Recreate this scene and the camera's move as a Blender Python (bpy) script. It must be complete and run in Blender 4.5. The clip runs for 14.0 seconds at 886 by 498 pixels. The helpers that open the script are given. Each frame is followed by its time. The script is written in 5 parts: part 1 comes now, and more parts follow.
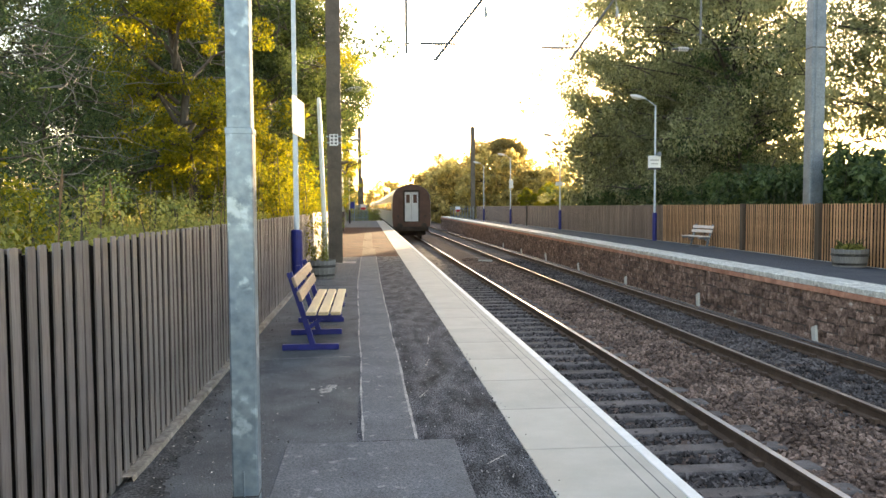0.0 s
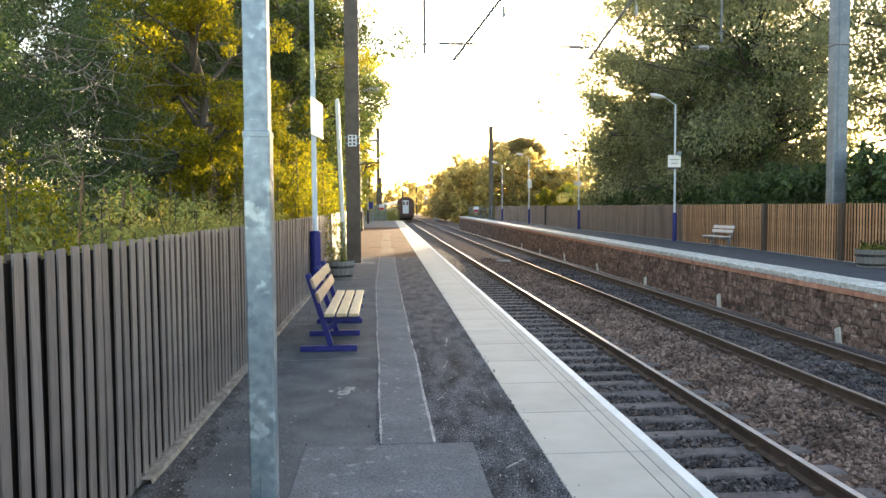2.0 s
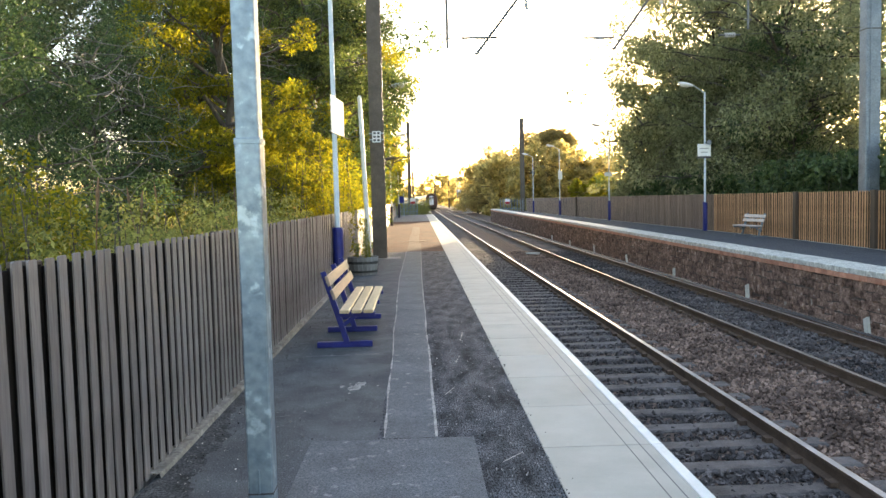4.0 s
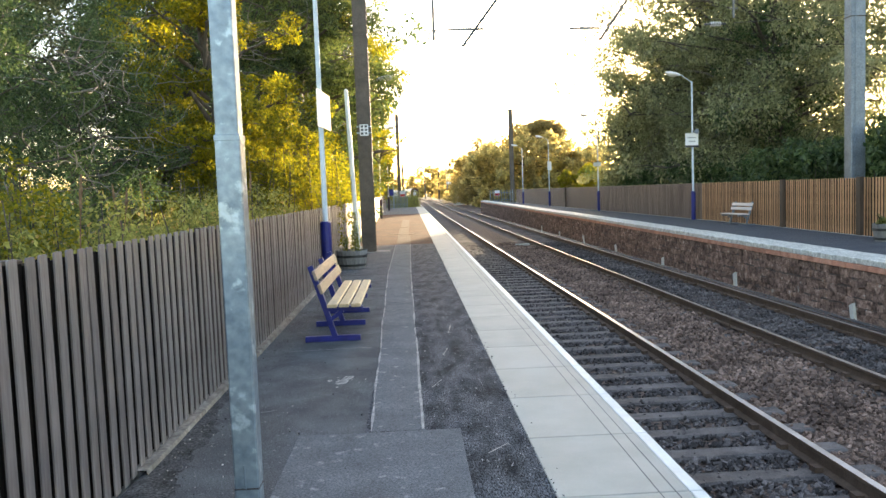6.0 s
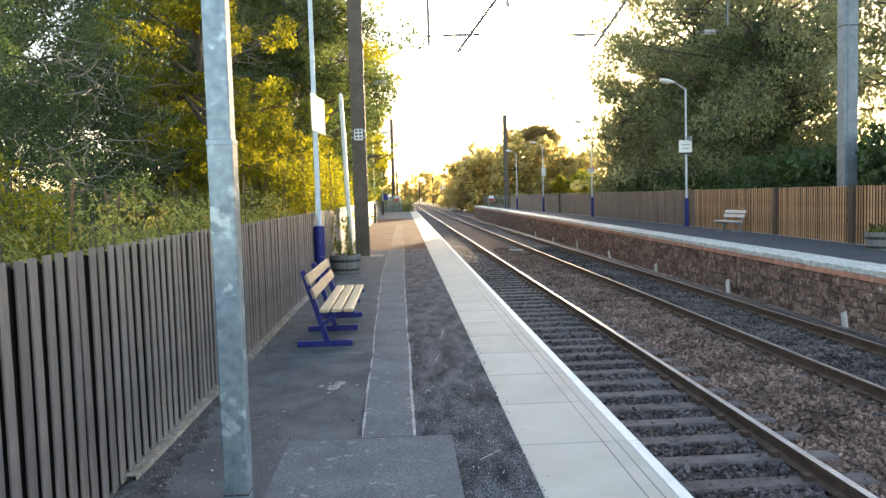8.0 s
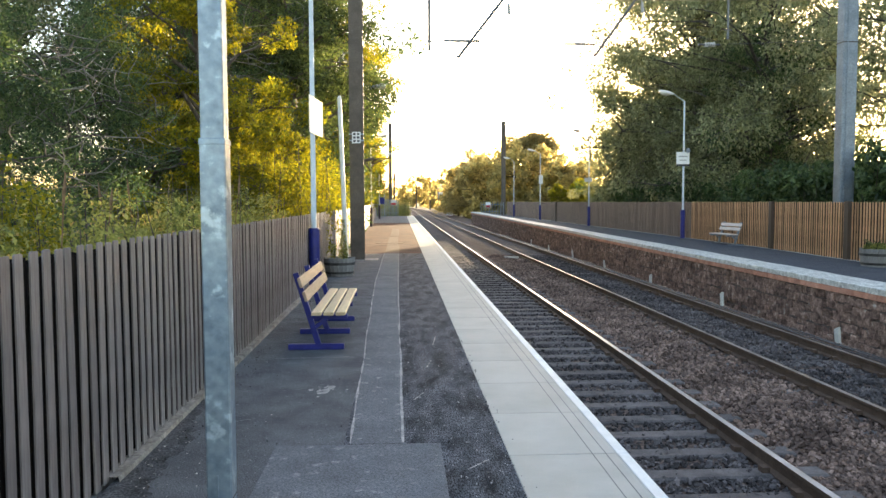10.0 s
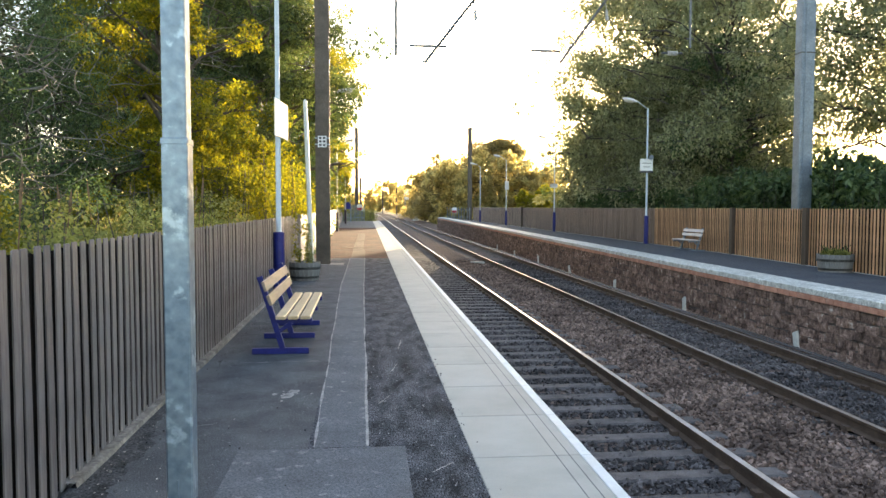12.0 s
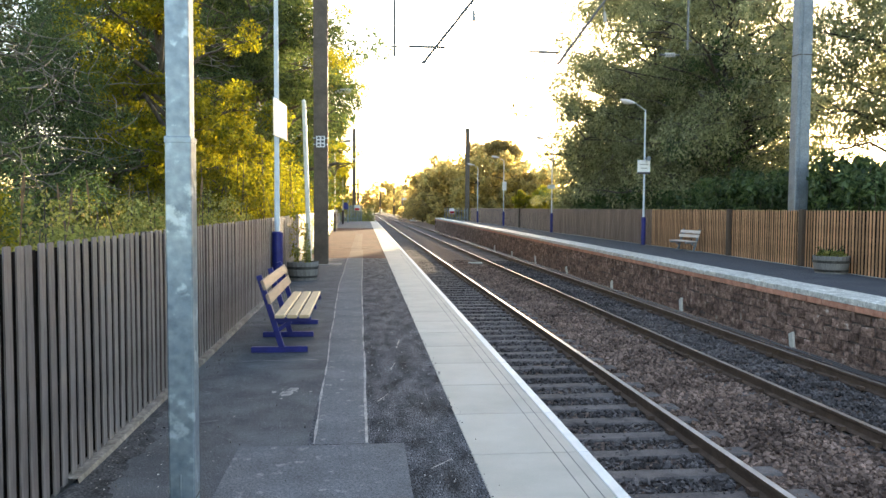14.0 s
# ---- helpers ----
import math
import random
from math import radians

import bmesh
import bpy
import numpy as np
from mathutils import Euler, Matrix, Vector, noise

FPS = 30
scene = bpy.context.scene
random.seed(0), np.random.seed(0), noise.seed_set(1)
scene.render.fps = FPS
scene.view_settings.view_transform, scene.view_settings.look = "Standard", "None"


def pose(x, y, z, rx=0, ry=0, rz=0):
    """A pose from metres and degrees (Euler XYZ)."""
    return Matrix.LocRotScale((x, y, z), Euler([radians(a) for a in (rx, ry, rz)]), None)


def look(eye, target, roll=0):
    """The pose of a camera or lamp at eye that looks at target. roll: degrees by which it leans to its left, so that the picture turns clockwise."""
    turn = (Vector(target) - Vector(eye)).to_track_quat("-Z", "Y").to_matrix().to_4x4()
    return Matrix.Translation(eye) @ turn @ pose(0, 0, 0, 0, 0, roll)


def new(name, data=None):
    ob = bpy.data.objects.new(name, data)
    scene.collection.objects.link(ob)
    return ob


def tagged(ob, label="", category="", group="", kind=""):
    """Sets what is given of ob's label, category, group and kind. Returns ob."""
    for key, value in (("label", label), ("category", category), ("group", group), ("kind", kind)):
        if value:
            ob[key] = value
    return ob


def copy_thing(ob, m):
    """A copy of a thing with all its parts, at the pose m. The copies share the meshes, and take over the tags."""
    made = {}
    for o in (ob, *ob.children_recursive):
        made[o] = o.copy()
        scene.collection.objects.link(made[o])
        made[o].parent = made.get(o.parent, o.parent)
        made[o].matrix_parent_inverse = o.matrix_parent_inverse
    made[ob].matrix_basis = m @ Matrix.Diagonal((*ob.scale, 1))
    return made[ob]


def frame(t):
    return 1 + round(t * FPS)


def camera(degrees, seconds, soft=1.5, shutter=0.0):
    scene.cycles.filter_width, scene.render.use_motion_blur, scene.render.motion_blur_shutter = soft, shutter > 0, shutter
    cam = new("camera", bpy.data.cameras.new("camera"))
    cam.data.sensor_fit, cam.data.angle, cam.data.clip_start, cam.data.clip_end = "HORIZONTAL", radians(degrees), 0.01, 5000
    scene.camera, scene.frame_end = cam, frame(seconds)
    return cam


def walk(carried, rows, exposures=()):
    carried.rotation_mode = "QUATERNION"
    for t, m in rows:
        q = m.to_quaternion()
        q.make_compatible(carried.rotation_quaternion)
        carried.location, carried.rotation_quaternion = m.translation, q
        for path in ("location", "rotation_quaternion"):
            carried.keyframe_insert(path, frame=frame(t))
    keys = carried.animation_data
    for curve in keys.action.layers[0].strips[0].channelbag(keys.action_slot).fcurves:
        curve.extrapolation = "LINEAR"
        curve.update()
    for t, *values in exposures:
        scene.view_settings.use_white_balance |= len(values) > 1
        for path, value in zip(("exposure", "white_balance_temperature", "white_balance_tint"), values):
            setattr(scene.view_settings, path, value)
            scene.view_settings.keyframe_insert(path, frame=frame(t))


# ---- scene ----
cam = camera(59.4, 14.0)
PATH = [
    (0, (-0.117, 0.289, 1.445), (0.075, 2.277, 1.336), -0.3),
    (0.5, (-0.115, 0.297, 1.439), (0.031, 2.288, 1.316), -0.5),
    (1, (-0.109, 0.304, 1.44), (0.039, 2.295, 1.319), -0.5),
    (1.5, (-0.107, 0.299, 1.439), (0.026, 2.291, 1.318), -0.6),
    (2, (-0.113, 0.317, 1.459), (0.032, 2.309, 1.35), -0.4),
    (2.5, (-0.077, 0.322, 1.482), (0.024, 2.317, 1.383), -0.4),
    (3, (-0.042, 0.351, 1.479), (0.007, 2.348, 1.389), -0.5),
    (3.5, (0.06, 0.247, 1.49), (0.112, 2.244, 1.4), -0.4),
    (4, (0.099, 0.215, 1.495), (0.157, 2.21, 1.369), -1.4),
    (4.2, (0.107, 0.221, 1.486), (0.165, 2.215, 1.344), -1.7),
    (6.5, (0.145, 0.193, 1.504), (0.229, 2.186, 1.357), -2.2),
    (7, (0.146, 0.202, 1.503), (0.234, 2.195, 1.36), -2.2),
    (7.5, (0.146, 0.212, 1.499), (0.24, 2.205, 1.36), -1.9),
    (8, (0.15, 0.204, 1.508), (0.247, 2.197, 1.373), -1.7),
    (10.3, (0.168, 0.247, 1.511), (0.292, 2.239, 1.391), 0.3),
    (10.5, (0.17, 0.23, 1.502), (0.341, 2.219, 1.383), 0.5),
    (11, (0.172, 0.245, 1.501), (0.372, 2.232, 1.393), 0.2),
    (11.5, (0.175, 0.236, 1.496), (0.369, 2.224, 1.388), -0.1),
    (12, (0.171, 0.241, 1.495), (0.366, 2.229, 1.387), 0.1),
    (12.5, (0.168, 0.22, 1.492), (0.367, 2.208, 1.387), 0.3),
    (13, (0.175, 0.23, 1.488), (0.379, 2.216, 1.382), 0.3),
    (13.5, (0.162, 0.217, 1.487), (0.365, 2.204, 1.38), 0.2),
    (14, (0.154, 0.197, 1.485), (0.356, 2.184, 1.379), 0.3),
]
walk(cam, [(t, look(eye, target, roll)) for t, eye, target, roll in PATH], exposures=((0, 2.46, 7100, 17), (0.6, 2.46, 7050, 17), (1.5, 2.45, 6750, 16), (3, 2.36, 6450, 15), (4.2, 2.41, 6450, 15), (7, 2.47, 6450, 15), (8.2, 2.44, 6400, 15), (10.4, 2.3, 6400, 15), (14, 2.37, 6350, 15)))

# ---- world, sun, exposure ----
SUN_AZ, SUN_EL = 22.8, 7.3          # degrees east of the line's direction, above the horizon
world = bpy.data.worlds.new("sky")
scene.world = world
world.use_nodes = True
wn, wl = world.node_tree.nodes, world.node_tree.links
wn.clear()
sky = wn.new("ShaderNodeTexSky")
sky.sky_type, sky.sun_disc = "NISHITA", False
sky.sun_elevation, sky.sun_rotation = radians(SUN_EL), radians(SUN_AZ)
sky.air_density, sky.dust_density, sky.ozone_density = 0.9, 1.0, 0.35
bg = wn.new("ShaderNodeBackground")
bg.inputs["Strength"].default_value = 0.15
wo = wn.new("ShaderNodeOutputWorld")
wl.new(sky.outputs[0], bg.inputs[0])
wl.new(bg.outputs[0], wo.inputs[0])
sun = new("sun", bpy.data.lights.new("sun", "SUN"))
sun.data.energy, sun.data.angle, sun.data.color = 5.0, radians(0.6), (1.0, 0.79, 0.48)
_sd = Vector((math.sin(radians(SUN_AZ)) * math.cos(radians(SUN_EL)), math.cos(radians(SUN_AZ)) * math.cos(radians(SUN_EL)), math.sin(radians(SUN_EL))))
sun.matrix_world = look(_sd * 200, (0, 0, 0))


# ---- materials ----
def material(name, c1, c2, rough=0.75, metal=0.0, scale=6.0, fine=70.0, fine_amt=0.25, bump=0.25, rnd=0.0, isl=0.0,
             spec=0.4, stretch=(1, 1, 1), space="Object", c3=None, spots=0.0, spot_scale=30.0, crisp=0.25):
    m = bpy.data.materials.new(name)
    m.use_nodes = True
    n, l = m.node_tree.nodes, m.node_tree.links
    p = n["Principled BSDF"]
    if space == "Object":
        co = n.new("ShaderNodeTexCoord").outputs["Object"]
    else:
        co = n.new("ShaderNodeNewGeometry").outputs["Position"]
    mp = n.new("ShaderNodeMapping")
    mp.inputs["Scale"].default_value = stretch
    l.new(co, mp.inputs[0])
    a, b = n.new("ShaderNodeTexNoise"), n.new("ShaderNodeTexNoise")
    a.inputs["Scale"].default_value, a.inputs["Detail"].default_value, a.inputs["Roughness"].default_value = scale, 5, 0.6
    b.inputs["Scale"].default_value, b.inputs["Detail"].default_value = fine, 4
    ramp = n.new("ShaderNodeValToRGB")
    ramp.color_ramp.elements[0].position, ramp.color_ramp.elements[1].position = 0.34, 0.66
    ramp.color_ramp.elements[0].color, ramp.color_ramp.elements[1].color = (*c1, 1), (*c2, 1)
    for t in (a, b):
        l.new(mp.outputs[0], t.inputs[0])
    l.new(a.outputs["Fac"], ramp.inputs[0])
    col = ramp.outputs[0]
    if c3 is not None:
        s = n.new("ShaderNodeTexNoise")
        s.inputs["Scale"].default_value, s.inputs["Detail"].default_value = spot_scale, 6
        l.new(mp.outputs[0], s.inputs[0])
        r2 = n.new("ShaderNodeValToRGB")
        r2.color_ramp.elements[0].position, r2.color_ramp.elements[1].position = 0.72 - spots, 0.80 - spots
        l.new(s.outputs["Fac"], r2.inputs[0])
        mx = n.new("ShaderNodeMix")
        mx.data_type = "RGBA"
        mx.inputs[7].default_value = (*c3, 1)
        l.new(r2.outputs[0], mx.inputs[0])
        l.new(col, mx.inputs[6])
        col = mx.outputs[2]
    mr = n.new("ShaderNodeMapRange")
    mr.inputs["From Min"].default_value, mr.inputs["From Max"].default_value = 0.5 - crisp, 0.5 + crisp
    mr.inputs["To Min"].default_value, mr.inputs["To Max"].default_value = 1 - fine_amt, 1 + fine_amt
    l.new(b.outputs["Fac"], mr.inputs[0])
    hsv = n.new("ShaderNodeHueSaturation")
    val = mr.outputs[0]
    if rnd or isl:
        src = n.new("ShaderNodeObjectInfo").outputs["Random"] if rnd else n.new("ShaderNodeNewGeometry").outputs["Random Per Island"]
        k = rnd or isl
        m2 = n.new("ShaderNodeMapRange")
        m2.inputs["To Min"].default_value, m2.inputs["To Max"].default_value = 1 - k, 1 + k
        l.new(src, m2.inputs[0])
        mu = n.new("ShaderNodeMath")
        mu.operation = "MULTIPLY"
        l.new(val, mu.inputs[0]), l.new(m2.outputs[0], mu.inputs[1])
        val = mu.outputs[0]
    l.new(val, hsv.inputs["Value"]), l.new(col, hsv.inputs["Color"])
    l.new(hsv.outputs[0], p.inputs["Base Color"])
    p.inputs["Metallic"].default_value, p.inputs["Specular IOR Level"].default_value = metal, spec
    rr = n.new("ShaderNodeMapRange")
    rr.inputs["To Min"].default_value, rr.inputs["To Max"].default_value = max(0.05, rough - 0.12), min(1, rough + 0.12)
    l.new(a.outputs["Fac"], rr.inputs[0]), l.new(rr.outputs[0], p.inputs["Roughness"])
    if bump:
        bu = n.new("ShaderNodeBump")
        bu.inputs["Strength"].default_value, bu.inputs["Distance"].default_value = bump, 0.01
        l.new(b.outputs["Fac"], bu.inputs["Height"]), l.new(bu.outputs[0], p.inputs["Normal"])
    return m


def leaf_material(name, dark, light, through_amt=0.45, tip=None, lit=1.7, gloss=0.03, warm=0.495):
    m = bpy.data.materials.new(name)
    m.use_nodes = True
    n, l = m.node_tree.nodes, m.node_tree.links
    n.remove(n["Principled BSDF"])
    g = n.new("ShaderNodeNewGeometry")
    ramp = n.new("ShaderNodeValToRGB")
    e = ramp.color_ramp.elements
    e[0].color, e[1].color = (*dark, 1), (*light, 1)
    if tip:
        k = e.new(0.93)
        k.color = (*light, 1)
        e[2].color = (*tip, 1)
    l.new(g.outputs["Random Per Island"], ramp.inputs[0])
    nz = n.new("ShaderNodeTexNoise")
    nz.inputs["Scale"].default_value, nz.inputs["Detail"].default_value = 0.8, 3
    l.new(g.outputs["Position"], nz.inputs[0])
    mr = n.new("ShaderNodeMapRange")
    mr.inputs["From Min"].default_value, mr.inputs["From Max"].default_value = 0.3, 0.7
    mr.inputs["To Min"].default_value, mr.inputs["To Max"].default_value = 0.65, 1.35
    l.new(nz.outputs["Fac"], mr.inputs[0])
    hsv = n.new("ShaderNodeHueSaturation")
    l.new(ramp.outputs[0], hsv.inputs["Color"]), l.new(mr.outputs[0], hsv.inputs["Value"])
    d, t, gl = n.new("ShaderNodeBsdfDiffuse"), n.new("ShaderNodeBsdfTranslucent"), n.new("ShaderNodeBsdfGlossy")
    gl.inputs["Roughness"].default_value = 0.38
    gl.inputs["Color"].default_value = (0.6, 0.6, 0.6, 1)
    h2 = n.new("ShaderNodeHueSaturation")
    # lit brightens and warm shifts the colour of light passing through.
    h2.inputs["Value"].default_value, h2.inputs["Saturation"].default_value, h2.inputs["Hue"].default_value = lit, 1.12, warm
    l.new(hsv.outputs[0], h2.inputs["Color"])
    l.new(hsv.outputs[0], d.inputs[0]), l.new(h2.outputs[0], t.inputs[0])
    m1, m2 = n.new("ShaderNodeMixShader"), n.new("ShaderNodeMixShader")
    m1.inputs[0].default_value, m2.inputs[0].default_value = through_amt, gloss
    l.new(d.outputs[0], m1.inputs[1]), l.new(t.outputs[0], m1.inputs[2])
    l.new(m1.outputs[0], m2.inputs[1]), l.new(gl.outputs[0], m2.inputs[2])
    l.new(m2.outputs[0], n["Material Output"].inputs[0])
    return m


TARMAC = material("worn_tarmac", (0.078, 0.084, 0.092), (0.142, 0.15, 0.16), 0.85, scale=2.6, fine=125, fine_amt=0.65, bump=0.5, space="World", c3=(0.27, 0.275, 0.28), spots=0.1, spot_scale=42, crisp=0.2, spec=0.08)
TARMAC_DARK = material("dark_tarmac", (0.014, 0.017, 0.022), (0.125, 0.135, 0.153), 0.85, scale=6.5, fine=120, fine_amt=0.8, bump=0.6, space="World", c3=(0.24, 0.25, 0.265), spots=0.1, spot_scale=38, crisp=0.12, spec=0.08, stretch=(1, 0.3, 1))
TARMAC_PATCH = material("pale_tarmac_patch", (0.122, 0.13, 0.142), (0.18, 0.189, 0.203), 0.85, scale=2.2, fine=115, fine_amt=0.5, bump=0.4, space="World", c3=(0.26, 0.265, 0.27), spots=0.11, spot_scale=11, crisp=0.22, spec=0.08)
TARMAC_FAR = material("bluish_tarmac", (0.07, 0.075, 0.09), (0.1, 0.105, 0.115), 0.8, scale=1.5, fine=120, fine_amt=0.35, bump=0.5, space="World", spec=0.08)
RED_TARMAC = material("reddish_tarmac", (0.046, 0.021, 0.016), (0.108, 0.05, 0.035), 0.85, scale=1.1, fine=120, fine_amt=0.35, bump=0.5, space="World", spec=0.08)
DIRT = material("dark_damp_dirt", (0.035, 0.037, 0.04), (0.105, 0.11, 0.117), 0.85, scale=7, fine=70, fine_amt=0.6, bump=0.8, space="World", c3=(0.2, 0.195, 0.185), spots=0.06, spot_scale=30, crisp=0.12, spec=0.15)
LITTER = material("pale_litter", (0.3, 0.28, 0.26), (0.6, 0.57, 0.53), 0.8, scale=20, fine=60, isl=0.4, space="World")
RED_PATCH = material("pale_reddish_patch", (0.075, 0.05, 0.039), (0.145, 0.098, 0.077), 0.85, scale=1.6, fine=110, fine_amt=0.35, bump=0.5, space="World", spec=0.08)
GRIT = material("loose_chippings", (0.06, 0.06, 0.06), (0.2, 0.2, 0.2), 0.9, scale=3, fine=60, isl=0.8, space="World")
SEALANT = material("pale_sealing_line", (0.2, 0.2, 0.2), (0.46, 0.455, 0.445), 0.8, scale=14, fine=120, space="World")
KERB_DIRTY = material("dirty_kerb", (0.13, 0.115, 0.095), (0.3, 0.28, 0.25), 0.9, scale=7, fine=40, fine_amt=0.4, bump=0.5, space="World")
SLAB = material("concrete_coping_slab", (0.385, 0.38, 0.342), (0.47, 0.463, 0.422), 0.7, scale=2.2, fine=190, fine_amt=0.09, bump=0.12, rnd=0.05, space="World")
WHITE_LINE = material("white_edge_paint", (0.72, 0.72, 0.7), (0.83, 0.83, 0.82), 0.55, scale=7, fine=150, fine_amt=0.08, bump=0.1, space="World")
CONCRETE = material("grey_concrete", (0.22, 0.21, 0.2), (0.34, 0.33, 0.31), 0.85, scale=4, fine=90, bump=0.5, space="World")
SLEEPER = material("dusty_concrete_sleeper", (0.1, 0.088, 0.085), (0.19, 0.166, 0.158), 0.9, scale=5, fine=80, bump=0.5, rnd=0.15, space="World", spec=0.15)
BALLAST_BED = material("ballast_bed", (0.066, 0.046, 0.039), (0.2, 0.142, 0.115), 0.95, scale=16, fine=42, fine_amt=0.7, bump=1.0, space="World", spec=0.15)
STONE = material("ballast_stone", (0.13, 0.087, 0.07), (0.3, 0.206, 0.165), 0.9, scale=1.2, fine=60, fine_amt=0.3, bump=0.3, isl=0.6, space="World", spec=0.15)
STONE_DARK = material("dark_ballast_stone", (0.052, 0.046, 0.047), (0.17, 0.146, 0.142), 0.8, scale=1.2, fine=60, fine_amt=0.3, bump=0.3, isl=0.6, space="World", spec=0.15)
RAIL_TOP = material("polished_rail_head", (0.33, 0.36, 0.41), (0.45, 0.485, 0.54), 0.36, metal=1.0, scale=3, fine=40, fine_amt=0.08, bump=0.05, space="World")
RAIL_DULL = material("dull_rail_head", (0.2, 0.165, 0.14), (0.32, 0.28, 0.25), 0.42, metal=0.6, scale=3, fine=40, fine_amt=0.15, bump=0.05, space="World")
RAIL_SIDE = material("rusty_rail_web", (0.07, 0.042, 0.028), (0.13, 0.085, 0.06), 0.8, scale=5, fine=60, bump=0.3, space="World")
FENCE = material("weathered_dark_timber", (0.134, 0.118, 0.118), (0.245, 0.22, 0.219), 0.4, scale=3.5, fine=50, fine_amt=0.3, bump=0.3, rnd=0.16, stretch=(1, 1, 0.12), spec=0.35)
# Near-black board colour carries the shade of the fence gaps.
GAP_SHADE_BOARD = material("gap_shade_board", (0.012, 0.01, 0.01), (0.026, 0.021, 0.02), 0.9, scale=3, fine=50, bump=0.3, stretch=(1, 1, 0.12), spec=0.1)
POST_DARK = material("dark_stained_post", (0.045, 0.03, 0.022), (0.085, 0.06, 0.045), 0.6, scale=3, fine=50, bump=0.3, stretch=(1, 1, 0.12))
FENCE_JOINED = material("weathered_timber_run", (0.132, 0.119, 0.124), (0.245, 0.223, 0.229), 0.46, scale=3.5, fine=50, fine_amt=0.3, bump=0.35, isl=0.16, stretch=(1, 1, 0.12), spec=0.25)
# Brown timber with warm low sun painted in as brighter orange.
FENCE_BROWN_SUN = material("sunlit_brown_timber", (0.4, 0.205, 0.1), (0.64, 0.37, 0.2), 0.6, scale=3, fine=50, fine_amt=0.3, bump=0.3, rnd=0.3, stretch=(1, 1, 0.12))
# Greyer copy for the other slats, with shade and haze painted in.
FENCE_BROWN_SHADED = material("shaded_brown_timber_run", (0.215, 0.15, 0.122), (0.33, 0.24, 0.2), 0.6, scale=3, fine=50, fine_amt=0.3, bump=0.3, isl=0.14, stretch=(1, 1, 0.12))
GALV = material("galvanised_steel", (0.18, 0.235, 0.295), (0.31, 0.38, 0.44), 0.46, metal=0.55, scale=9, fine=22, fine_amt=0.22, bump=0.08, c3=(0.42, 0.5, 0.56), spots=0.15, spot_scale=11)
MAST = material("dark_brown_mast_steel", (0.075, 0.06, 0.05), (0.13, 0.105, 0.085), 0.55, metal=0.3, scale=3, fine=40, bump=0.15)
MAST_GREY = material("grey_mast_steel", (0.15, 0.18, 0.22), (0.24, 0.275, 0.32), 0.5, metal=0.4, scale=2, fine=30, bump=0.12)
BLUE = material("navy_blue_paint", (0.012, 0.018, 0.14), (0.02, 0.028, 0.21), 0.35, scale=6, fine=60, fine_amt=0.15, bump=0.06)
PALE_POLE = material("pale_blue_white_pole", (0.5, 0.58, 0.66), (0.64, 0.7, 0.76), 0.4, scale=4, fine=50, fine_amt=0.08, bump=0.05)
WHITE_POLE = material("cream_white_pole", (0.62, 0.6, 0.55), (0.75, 0.73, 0.68), 0.45, scale=4, fine=50, fine_amt=0.1, bump=0.06)
DARK_SLEEVE = material("dark_pole_sleeve", (0.03, 0.02, 0.03), (0.06, 0.035, 0.05), 0.5, scale=5, fine=50)
PLANK = material("varnished_pale_plank", (0.5, 0.38, 0.22), (0.66, 0.53, 0.34), 0.4, scale=4, fine=36, fine_amt=0.2, bump=0.12, rnd=0.08, stretch=(6, 0.6, 6))
# Shade on the bench back is painted in: darker, browner than the seat.
PLANK_SHADED = material("shaded_brown_plank", (0.27, 0.21, 0.16), (0.4, 0.32, 0.245), 0.5, scale=4, fine=36, fine_amt=0.25, bump=0.15, rnd=0.1, stretch=(6, 0.6, 6))
PLANK_FAR = material("weathered_pale_plank", (0.52, 0.45, 0.41), (0.66, 0.58, 0.54), 0.5, scale=4, fine=36, fine_amt=0.2, bump=0.12, rnd=0.08, stretch=(6, 0.6, 6))
BARREL = material("weathered_barrel_stave", (0.12, 0.115, 0.11), (0.24, 0.23, 0.22), 0.75, scale=5, fine=50, bump=0.35, rnd=0.15, stretch=(1, 1, 0.15))
HOOP = material("rusted_barrel_hoop", (0.05, 0.047, 0.045), (0.1, 0.095, 0.09), 0.5, metal=0.6, scale=8, fine=60)
SOIL = material("dark_soil", (0.03, 0.022, 0.015), (0.06, 0.045, 0.03), 0.95, scale=20, fine=80, bump=0.8)
SIGN_WHITE = material("white_sign_board", (0.78, 0.78, 0.78), (0.84, 0.84, 0.84), 0.4, scale=3, fine=40, fine_amt=0.04, bump=0.0)
SIGN_GREY = material("grey_sign_print", (0.36, 0.36, 0.37), (0.44, 0.44, 0.45), 0.5, scale=5, fine=40, bump=0.0)
SIGN_DARK = material("dark_sign_print", (0.05, 0.05, 0.06), (0.08, 0.08, 0.09), 0.5, scale=5, fine=40, bump=0.0)
SIGN_RED = material("red_sign_panel", (0.45, 0.03, 0.03), (0.55, 0.05, 0.05), 0.5, scale=5, fine=40, bump=0.0)
STONE_WALL = material("brown_wall_stone", (0.1, 0.062, 0.05), (0.36, 0.235, 0.185), 0.9, scale=9, fine=34, fine_amt=0.55, bump=0.7, rnd=0.35, space="World", c3=(0.5, 0.43, 0.37), spots=0.08, spot_scale=9, spec=0.15)
STONE_WALL_JOINED = material("brown_wall_stone_run", (0.1, 0.062, 0.05), (0.36, 0.235, 0.185), 0.9, scale=9, fine=34, fine_amt=0.55, bump=0.7, isl=0.35, space="World", c3=(0.5, 0.43, 0.37), spots=0.08, spot_scale=9, spec=0.15)
